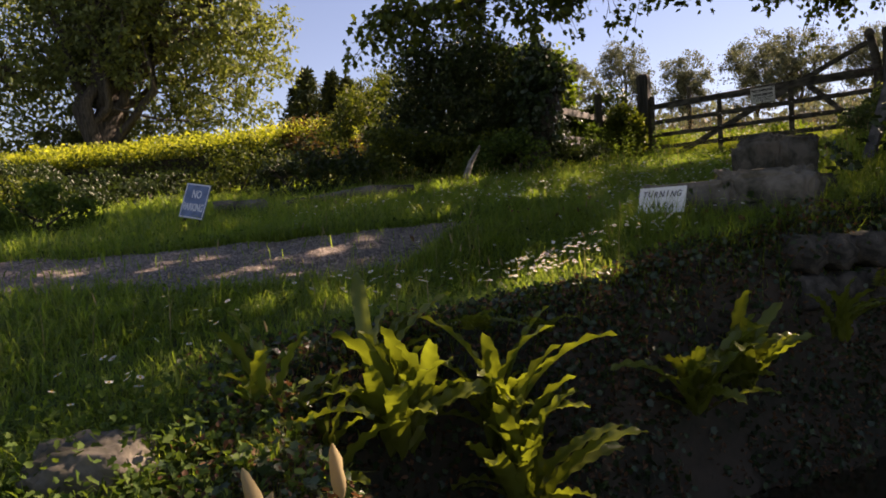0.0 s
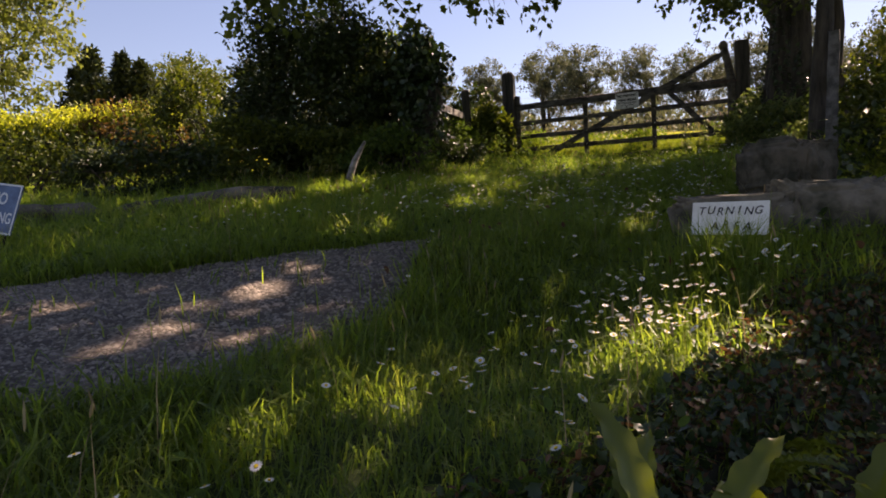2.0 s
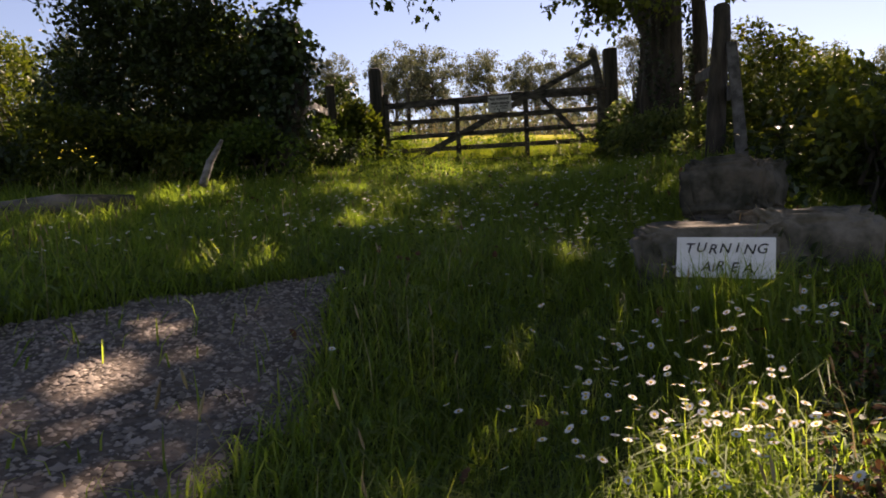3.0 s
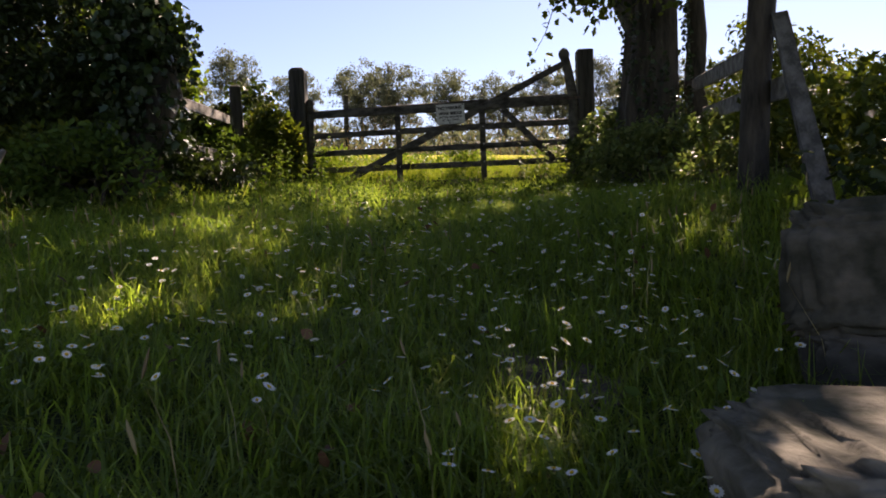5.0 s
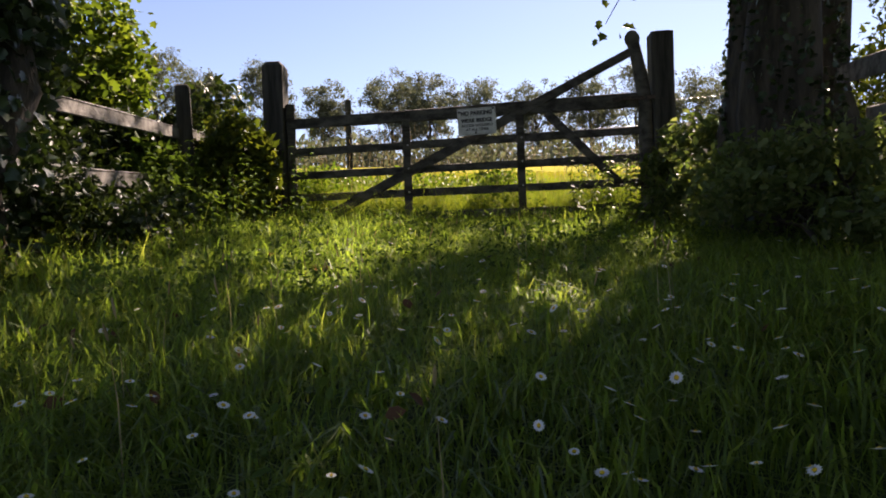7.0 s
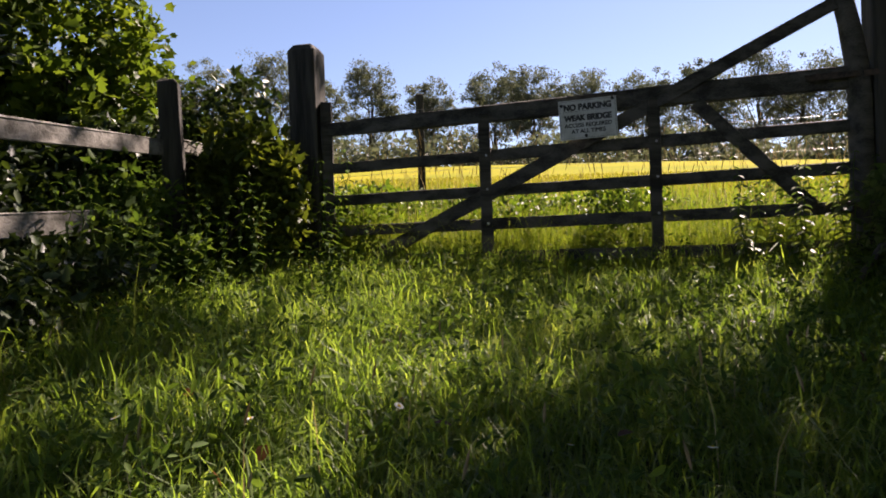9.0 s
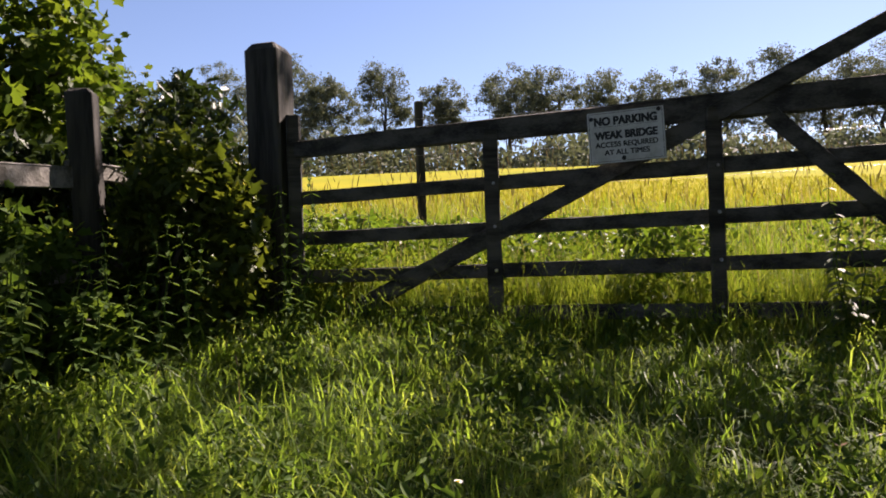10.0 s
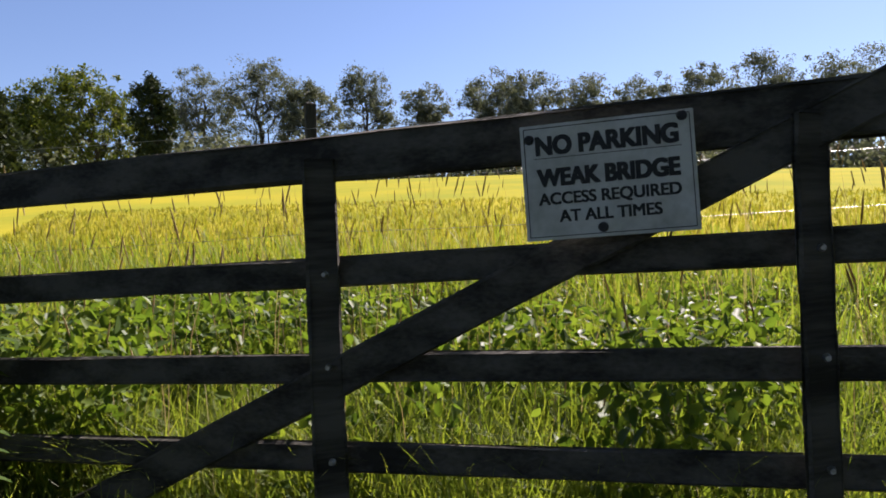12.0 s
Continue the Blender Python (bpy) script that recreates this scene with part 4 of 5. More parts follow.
bush("hawthorn_shrub", (0.5, 14.5, 4.85), (1.85, 1.4, 1.75), 44000, 0.09, THORN, "large dense dark rounded hawthorn shrub", "shrub", 41, stems=16, lumps=60)
bush("hawthorn_shrub", (-0.2, 13.5, 3.75), (1.9, 0.8, 0.8), 11000, 0.085, DOCK, "low tangled growth under the big shrub", "shrub", 42, stems=8, lumps=30)
bush("elder_bush", (-2.4, 17.0, 4.75), (1.1, 1.0, 1.3), 6000, 0.09, DOCK, "pale straggling elder bush beside the hedge", "shrub", 43, stems=10)
bush("copper_bush", (-4.1, 18.6, 4.75), (1.3, 0.9, 0.95), 6000, 0.09, COPPER, "orange-brown leafed bush at the hedge's end", "shrub", 44)


def hedge(name, a, b, z0, z1, thick, n, seed, label, leaf=0.09, mat=DOCK):
    rng = np.random.default_rng(seed)
    a, b = np.array(a, float), np.array(b, float)
    t = thing(name, a[0], a[1], float(ground(*a)), label, "hedge")
    k = rng.uniform(0, 1, n)
    u = (b - a) / np.linalg.norm(b - a)
    w = np.array([-u[1], u[0]])
    face = rng.uniform(0, 1, n)
    top = z0 + (z1 - z0) * k + 0.10 * wob(k * 20, k * 0, 1.0, seed) + 0.06 * rng.normal(size=n)
    side = np.where(face < 0.5, rng.uniform(-1, 1, n), np.where(face < 0.8, -1, 1) * rng.uniform(0.85, 1.08, n)) * thick / 2
    xy = a + np.outer(k, b - a) + np.outer(side, w)
    g = ground(xy[:, 0], xy[:, 1])
    z = np.where(face < 0.5, top - rng.exponential(0.05, n), g + (top - g) * rng.uniform(0.02, 1, n))
    pts = np.stack([xy[:, 0], xy[:, 1], z], 1) + rng.normal(size=(n, 3)) * 0.05
    o = np.array(t.matrix_basis.translation)
    v, f = leaf_verts(pts - o, leaf, rng, 0, 0.6)
    put("foliage", mesh_of("foliage", v, f, mat), t)
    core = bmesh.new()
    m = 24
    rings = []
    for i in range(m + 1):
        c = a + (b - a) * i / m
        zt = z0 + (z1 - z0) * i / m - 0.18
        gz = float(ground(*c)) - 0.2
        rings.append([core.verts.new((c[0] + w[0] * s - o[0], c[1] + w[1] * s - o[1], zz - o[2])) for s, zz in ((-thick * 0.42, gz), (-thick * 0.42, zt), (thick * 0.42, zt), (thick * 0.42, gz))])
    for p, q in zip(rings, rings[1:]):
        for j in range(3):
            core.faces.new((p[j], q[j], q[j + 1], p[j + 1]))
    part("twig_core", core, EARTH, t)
    return t


clipped = hedge("clipped_hedge", (-3.0, 19.6), (-15.0, 17.6), 5.28, 4.4, 2.2, 30000, 51, "long clipped field hedge with sunlit yellow-green top")
def sunlit_growth(parent, a, b, z0, z1, n, seed):
    """Loose shoots standing along the hedge's top, sunlight put into their brighter colour."""
    rng = np.random.default_rng(seed)
    a, b = np.array(a), np.array(b)
    k = rng.uniform(0, 1, n)
    u = (b - a) / np.linalg.norm(b - a)
    xy = a + np.outer(k, b - a) + np.outer(rng.uniform(-1, 1, n), np.array([-u[1], u[0]]))
    hump = 0.92 + 0.12 * wob(k * 26, k * 0, 1.0, 4.0)
    z = z0 + (z1 - z0) * k - 0.12 + 0.62 * hump * rng.uniform(0, 1, n) ** 1.3
    v, f = leaf_verts(np.stack([xy[:, 0], xy[:, 1], z], 1) - np.array(parent.matrix_basis.translation), 0.085, rng, -0.4, 0.6)
    put("leafy_top", mesh_of("leafy_top", v, f, SUNLIT_HEDGE), parent, "new shoots coloured yellow-green as in sunlight")["kind"] = "stuff"


sunlit_growth(clipped, (-3.0, 19.6), (-15.0, 17.6), 5.28, 4.4, 34000, 58)
hedge("far_hedge", (-15.0, 17.6), (-40.0, 14), 4.9, 4.6, 2.6, 12000, 52, "tall overgrown hedge in shade", 0.16)
bush("bramble_bush", (3.5, 15.85, 4.3), (0.48, 0.42, 0.85), 5200, 0.10, DOCK, "dense dark brambles between fence and gate post", "bramble", 64, lobed=True, stems=8)
bush("bramble_bush", (2.85, 16.75, 4.55), (1.1, 0.6, 1.05), 12000, 0.10, THORN, "bramble and ivy thicket over the fence end", "bramble", 45, lobed=True, stems=10)
bush("bramble_bush", (1.3, 16.3, 4.2), (1.3, 0.9, 0.85), 9000, 0.09, THORN, "dark thicket behind the rail fence", "bramble", 55, stems=10, lumps=40)
bush("bramble_bush", (2.75, 15.2, 4.05), (0.6, 0.3, 0.55), 1900, 0.10, NETTLE, "loose nettles and brambles in front of the rails", "bramble", 65, lobed=True, stems=8)
bush("hawthorn_bush", (-21.5, 35.5, 7.2), (7.5, 1.6, 2.6), 9000, 0.28, ASH, "pale leafy scrub under the ash trees", "bush", 66, lobed=True, stems=14, lumps=40)
bush("hawthorn_bush", (-12.5, 38.0, 7.6), (6.0, 1.6, 2.8), 8000, 0.28, ASH, "pale leafy scrub under the ash trees", "bush", 67, lobed=True, stems=12, lumps=36)
bush("bramble_bush", (10.2, 12.3, 4.9), (1.9, 1.3, 1.1), 9000, 0.09, DOCK, "tall bramble thicket behind the plank fence", "bramble", 68, lobed=True, stems=12, lumps=36)
bush("bramble_bush", (2.2, 14.5, 3.85), (0.9, 1.4, 0.5), 9000, 0.07, THORN, "bramble thicket along the rail fence", "bramble", 46, lobed=True, stems=10)
bush("bramble_bush", (1.2, 13.0, 3.7), (0.9, 0.9, 0.6), 4200, 0.08, NETTLE, "nettles and brambles below the ivy stump", "bramble", 47, stems=10)
bush("bramble_bush", (7.7, 13.2, 4.15), (0.9, 0.75, 0.6), 3200, 0.10, SUNLIT_BRAMBLE, "nettles and brambles beside the hanging post", "bramble", 48, stems=12)
bush("bramble_bush", (6.3, 10.1, 3.5), (0.7, 0.6, 0.35), 2200, 0.07, SUNLIT_BRAMBLE, "nettles and brambles in sunlit colour spreading into the grass", "bramble", 69, lobed=True, stems=10)
bush("bramble_bush", (6.9, 11.2, 3.8), (1.1, 0.9, 0.55), 4600, 0.075, SUNLIT_BRAMBLE, "bramble thicket at the foot of the tree", "bramble", 49, lobed=True, stems=10)
bush("bramble_bush", (7.4, 8.9, 3.75), (1.8, 1.6, 0.85), 9000, 0.09, DOCK, "wide bramble thicket behind the broken fence", "bramble", 50, lobed=True, stems=14, lumps=40)
bush("bramble_bush", (6.0, 7.2, 3.1), (1.7, 1.1, 1.0), 9000, 0.085, THORN, "dark bramble thicket above the stream", "bramble", 51, lobed=True, stems=14, lumps=40)
bush("bramble_bush", (8.5, 5.5, 3.2), (2.4, 2.0, 1.8), 9000, 0.11, THORN, "dark overgrown thicket across the stream", "bramble", 52, stems=14, lumps=40)


def ivy_stump(x, y, z1, r, seed, n=6500):
    z0 = float(ground(x, y)) - 0.1
    t = thing("ivy_stump", x, y, z0, "dead tree stump wrapped in glossy dark ivy", "tree stump")
    rng = np.random.default_rng(seed)
    H = z1 - z0
    line = bend([0, 0, 0], [0.15, -0.05, H], 8, 0, rng, 0.2)
    v, q = tubes([(line, np.linspace(r * 0.55, r * 0.3, 8))], 10, 0.1, seed)
    put("trunk", mesh_of("trunk", v, [q], BARK, True), t)
    lump = np.stack([rng.normal(0, 0.16, 30), rng.normal(0, 0.16, 30), rng.uniform(0.05, 0.97, 30) * H], 1)
    pick, e = rng.integers(0, 30, n), rng.normal(size=(n, 3))
    e /= np.linalg.norm(e, axis=1)[:, None]
    pts = lump[pick] + e * (rng.uniform(0.18, 0.42, 30)[pick] * rng.uniform(0.6, 1.1, n))[:, None] * np.array([1, 1, 1.15])
    pts[:, 2] = np.maximum(pts[:, 2], 0.05)
    v, f = leaf_verts(pts, 0.085, rng, 0.9, 0.95, True)
    put("ivy", mesh_of("ivy", v, f, IVY), t, "glossy dark ivy leaves")


bush("holly_bush", (-10.6, 15.8, 3.6), (1.7, 1.0, 1.1), 9000, 0.09, THORN, "dark bushy thicket at the hedge's shaded end", "shrub", 56, stems=10, lumps=36)
for i_, (x_, y_, r_) in enumerate(((-4.3, 14.9, 1.5), (-6.9, 14.6, 1.7), (-9.6, 14.2, 1.8), (-2.5, 13.4, 1.2), (-12.6, 13.6, 1.9))):
    bush("bramble_bush", (x_, y_, float(ground(x_, y_)) + 0.3), (r_, 0.9, 0.7), 5200, 0.085, THORN if i_ % 2 else DOCK, "rough dark nettles and brambles at the hedge's foot", "bramble", 520 + i_, lobed=True, stems=8, lumps=30)
bush("weed_clump", (-5.3, 9.7, 2.85), (0.8, 0.5, 0.55), 3000, 0.08, NETTLE, "tall pale weeds beside the track", "weeds", 57, stems=8)
bush("bramble_bush", (4.75, 6.85, 2.95), (0.85, 0.8, 0.75), 6000, 0.08, DOCK, "bramble bank beside the mossy boulder", "bramble", 59, lobed=True, stems=10)
ivy_stump(1.62, 13.2, 5.6, 0.40, 61)


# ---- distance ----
def far_tree(px, dist, height, wide, seed, mat=HAZE_LEAF, label="", name="far_tree", n=10500, leaf=0.46, look_way=(0.253, 0.967)):
    """A tree on the hill: px across the view up the meadow."""
    k = (px - 784) / 1178
    x = 4.34 + dist * (look_way[0] + k * look_way[1])
    y = 11.98 + dist * (look_way[1] - k * look_way[0])
    z = float(ground(x, y))
    tree(name, x, y, z + height * 0.72, height * 0.022, (x, y, z + height * 0.60), (wide, wide * 0.8, height * 0.40), label or "tall tree on the hill, leaves greyed as by haze", "tree", mat, leaf, n, 8, seed, 0.3, 0.2, 7, group="trees on the hill", clump=0.20)


for i_, (px_, top_, wide_) in enumerate([(40, 160, 9), (130, 165, 9), (215, 150, 9), (330, 150, 9), (405, 118, 8), (500, 108, 10), (590, 150, 7), (685, 118, 6.5), (790, 148, 7), (905, 128, 7.5), (975, 128, 7.5), (1080, 135, 8), (1180, 130, 8), (1290, 120, 8), (1385, 95, 9), (1470, 85, 10), (1570, 75, 11), (1680, 80, 11), (1800, 90, 12), (1960, 100, 11), (2140, 110, 11), (2350, 110, 12), (2600, 120, 12)]):
    d_ = 118 + 22 * ((i_ * 37) % 10) / 10
    k_ = (px_ - 784) / 1178
    x_, y_ = 4.34 + d_ * (0.253 + k_ * 0.967), 11.98 + d_ * (0.967 - k_ * 0.253)
    h_ = 4.4 + (455 - (px_ - 784) * 0.038 - top_) / 1178 * d_ - float(ground(x_, y_))
    if i_ in (1, 2):
        far_tree(px_, d_ - 30, max(9, h_ * 0.8), wide_ * 0.75, 100 + i_, DOCK, "dense dark green rounded tree on the hill")
    elif i_ == 3:
        far_tree(px_ - 10, d_ - 25, max(9, h_ * 0.8), 3.0, 100 + i_, CONIFER, "dark narrow conifer among the hill trees")
    else:
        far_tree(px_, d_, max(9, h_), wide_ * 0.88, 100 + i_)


def woods():
    """Undergrowth and hedges along the top of the meadow."""
    rng = np.random.default_rng(9)
    n = 56000
    k = rng.uniform(-1.3, 1.9, n)
    d = rng.uniform(96, 132, n)
    x, y = 4.34 + d * (0.253 + k * 0.967), 11.98 + d * (0.967 - k * 0.253)
    z = ground(x, y) + rng.uniform(0, 1, n) * (5.4 + 4.5 * (1 - step(-0.35, -0.1, k)) + 2.6 * wob(k * 9, d * 0, 1.7, 3.0))
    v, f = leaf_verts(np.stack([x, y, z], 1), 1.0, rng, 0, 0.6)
    tagged(put("hedgerow", mesh_of("hedgerow", v, f, HAZE_LEAF)), "hazy wood edge and hedgerow across the hill", "hedgerow", kind="stuff")


woods()


def conifer(x, y, h, seed):
    z = float(ground(x, y))
    t = thing("conifer", x, y, z, "dark narrow pine far beyond the hedge", "tree", "pines beyond the hedge")
    rng = np.random.default_rng(seed)
    v, q = tubes([(np.array([[0, 0, -0.2], [0, 0, h * 0.5], [0.1, 0, h]]), np.array([0.3, 0.2, 0.04]))], 7)
    put("trunk", mesh_of("trunk", v, [q], BARK, True), t)
    n = 2200
    tier = rng.integers(0, 14, n)
    k = 0.2 + 0.8 * tier / 13
    a = rng.uniform(0, 2 * np.pi, n)
    arm = np.floor(a / (2 * np.pi / 7)) * (2 * np.pi / 7) + tier * 0.9 + rng.normal(size=n) * 0.16
    r = (1.12 - k) * h * 0.40 * rng.uniform(0.6, 1.0, 14)[tier] * np.sqrt(rng.uniform(0.02, 1, n))
    pts = np.stack([np.cos(arm) * r, np.sin(arm) * r, k * h + r * 0.25 + rng.normal(size=n) * 0.12], 1)
    v, f = leaf_verts(pts, 0.55, rng, 0, 0.4)
    put("needles", mesh_of("needles", v, f, CONIFER), t)


for i_, (x_, y_, h_) in enumerate([(-15.6, 58, 8.6), (-13.9, 60, 8.4), (-12.3, 59, 7.6), (-10.2, 61, 6.6), (-17.5, 61, 7.6), (-14.6, 63, 8.2)]):
    conifer(x_, y_, h_, 200 + i_)

# ---- stream-bank ferns ----
def frond_mesh(seed, length, wide):
    """A strap-shaped fern frond: arched, wavy-edged, grooved along the midrib; grows along +x and up."""
    rng = np.random.default_rng(seed)
    n = 30
    k = np.linspace(0, 1, n)
    lift = rng.uniform(0.75, 1.25)
    curl = rng.uniform(0.5, 1.5)
    ang = lift - curl * k ** 1.6
    dx, dz = np.cos(ang), np.sin(ang)
    x = np.concatenate([[0], np.cumsum(dx[:-1])]) * length / n
    z = np.concatenate([[0], np.cumsum(dz[:-1])]) * length / n
    w = wide * np.minimum(1, 0.25 + k * 5) * np.minimum(1, np.sqrt(np.clip((1.001 - k) * 4.5, 0, 1)))
    w[0] = 0.006
    ph = rng.uniform(0, 6)
    rows = []
    for side in (-1, -0.55, 0, 0.55, 1):
        wave = (abs(side) ** 2) * 0.008 * np.sin(k * 46 + ph + side * 1.3) * (k > 0.1)
        groove = 0.25 * abs(side) * w * 0.8
        y = side * w / 2 + 0.02 * np.sin(k * 2.4 + ph) * k
        nx, nz = -np.sin(ang), np.cos(ang)
        rows.append(np.stack([x + nx * (wave + groove), y, z + nz * (wave + groove)], 1))
    V = np.stack(rows, 1)
    i = np.arange(n * 5).reshape(n, 5)
    Q = np.stack([i[:-1, :-1], i[1:, :-1], i[1:, 1:], i[:-1, 1:]], -1).reshape(-1, 4)
    return mesh_of("frond", V, [Q], FERN, True)


FRONDS = [frond_mesh(300 + i, (0.42, 0.5, 0.36, 0.46, 0.3, 0.55, 0.4, 0.34)[i], 0.056 + 0.005 * (i % 3)) for i in range(8)]


def fern(x, y, z, count, seed, face=-58, spread=120, scale=1.0, label="lush hart's-tongue fern with long wavy fronds on the bank"):
    t = thing("fern", x, y, z, label, "fern", "ferns on the bank")
    r = random.Random(seed)
    for i in range(count):
        yaw = face + spread * (2 * (i + r.uniform(0, 1)) / count - 1)
        up = r.uniform(-12, 42)
        put("frond", FRONDS[r.randrange(8)], t, m=pose(r.uniform(-0.04, 0.04), r.uniform(-0.04, 0.04), r.uniform(-0.02, 0.04), r.uniform(-25, 25), up * -1, yaw) @ Matrix.Scale(scale * r.uniform(0.75, 1.15), 4))
    return t


fern(0.12, 3.50, 1.68, 13, 1, scale=1.0)
fern(0.52, 3.70, 1.60, 24, 2, scale=1.15)
fern(0.88, 3.88, 1.55, 24, 3, scale=1.15)
fern(0.98, 3.74, 1.36, 20, 8, scale=1.1)
fern(0.30, 3.46, 1.50, 12, 9, scale=1.0)
fern(1.82, 4.52, 1.52, 20, 4, scale=1.05)
fern(2.10, 4.70, 1.58, 24, 5, scale=1.05)
fern(2.75, 5.1, 1.75, 14, 6, scale=0.9)
fern(0.42, 3.84, 1.80, 6, 7, face=60, spread=60, scale=0.95)


def pinnate(x, y, z, count, seed):
    """Small ladder-leaved fern."""
    t = thing("polypody_fern", x, y, z, "small bright ladder-leaved fern on the bank", "fern")
    rng = np.random.default_rng(seed)
    for f in range(count):
        L = rng.uniform(0.16, 0.26)
        yaw, lift = rng.uniform(-2.6, 0.5), rng.uniform(0.3, 0.9)
        V, F, b = [], [], 0
        for i in range(11):
            k = i / 11
            for s in (-1, 1):
                l, w = L * 0.28 * (1 - k * 0.85), L * 0.055
                p = np.array([[k * L, 0, 0], [k * L + w, s * l * 0.5, 0.01], [k * L + w * 1.2, s * l, -0.005], [k * L - w * 0.3, s * l * 0.55, 0.0]])
                V.append(p)
                F.append(np.arange(4) + b)
                b += 4
        V = np.concatenate(V)
        V[:, 2] += 0.3 * V[:, 0] - 1.2 * V[:, 0] ** 2 / L * 0.6
        c, s = math.cos(lift), math.sin(lift)
        V = np.stack([V[:, 0] * c - V[:, 2] * s, V[:, 1], V[:, 0] * s + V[:, 2] * c], 1)
        c, s = math.cos(yaw), math.sin(yaw)
        V = np.stack([V[:, 0] * c - V[:, 1] * s, V[:, 0] * s + V[:, 1] * c, V[:, 2]], 1)
        put("frond", mesh_of("frond", V, [np.array(F)], FERN), t)


pinnate(0.80, 4.12, 2.0, 8, 1)
pinnate(0.05, 3.25, 1.75, 7, 2)
pinnate(1.1, 4.35, 1.95, 5, 3)
pinnate(3.2, 5.5, 2.0, 7, 4)


# ---- plants that nobody could count ----
def bank_plants():
    rng = np.random.default_rng(71)
    n = 56000
    k = rng.uniform(-1.0, 7.0, n)
    d = rng.uniform(-0.32, 1.0, n)
    x, y = -0.05 + 0.83 * k + 0.56 * d, 3.75 + 0.56 * k - 0.83 * d
    m, _ = bank(x, y)
    ok = (m > -0.3) & (wob(x, y, 4.0, 3.0) + rng.uniform(-0.5, 0.5, n) > -0.5)
    x, y = x[ok], y[ok]
    z = ground(x, y) + rng.uniform(0.0, 0.07, len(x))
    p = np.stack([x, y, z], 1)
    m = 9000
    k, e = rng.uniform(2.8, 6.8, m), rng.uniform(-0.05, 0.36, m)
    over = np.stack([-0.05 + 0.83 * k + 0.56 * e, 3.75 + 0.56 * k - 0.83 * e, rng.uniform(1.0, 2.55, m)], 1)
    over = over[wob(over[:, 0], over[:, 2], 4.0, 6.0) + rng.uniform(-0.4, 0.4, m) > 0.0]
    p = rng.permutation(np.concatenate([p, over]))
    third = len(p) // 2
    v, f = leaf_verts(p[:third], 0.034, rng, 0.4, 0.95, True)
    tagged(put("ivy", mesh_of("ivy", v, f, IVY)), "dark glossy ivy creeping over the stream bank", "ivy", kind="stuff")
    v, f = leaf_verts(p[third:], 0.028, rng, 0.4, 0.6)
    tagged(put("dead_leaves", mesh_of("dead_leaves", v, f, DEAD)), "brown dead leaves and roots on the bank", "dead leaves", kind="stuff")
    x, y = rng.uniform(0, 6, 160), rng.uniform(5, 14, 160)
    v, f = leaf_verts(np.stack([x, y, ground(x, y) + 0.1], 1), 0.05, rng, 0.1, 0.8)
    tagged(put("fallen_leaves", mesh_of("fallen_leaves", v, f, DEAD)), "few curled brown leaves lying in the grass", "dead leaves", kind="stuff")
    n = 3000
    x, y = rng.normal(-0.25, 0.28, n), rng.normal(3.1, 0.3, n)
    z = ground(x, y) + np.abs(rng.normal(0, 0.07, n))
    v, f = leaf_verts(np.stack([x, y, z], 1), 0.03, rng, 0, 0.7, True)
    tagged(put("ground_ivy", mesh_of("ground_ivy", v, f, NETTLE)), "pale ground ivy and small weeds by the water", "weeds", kind="stuff")


bank_plants()


def spread_points(n, x0, x1, y0, y1, seed):
    rng = np.random.default_rng(seed)
    return rng.uniform(x0, x1, n), rng.uniform(y0, y1, n), rng


PX = np.array([0.9, 0.33, -0.2, -0.3, -0.15, 0.7, 1.6, 2.25, 2.85, 3.83, 4.34, 5.2, 5.6])
PY = np.array([1.3, 2.0, 2.8, 3.8, 4.4, 5.5, 6.4, 7.65, 8.75, 10.9, 12.0, 13.4, 14.6])


def from_lane(x, y):
    d = np.full(len(x), 99.0)
    for i in range(len(PX)):
        d = np.minimum(d, np.hypot(x - PX[i], y - PY[i]))
    return d


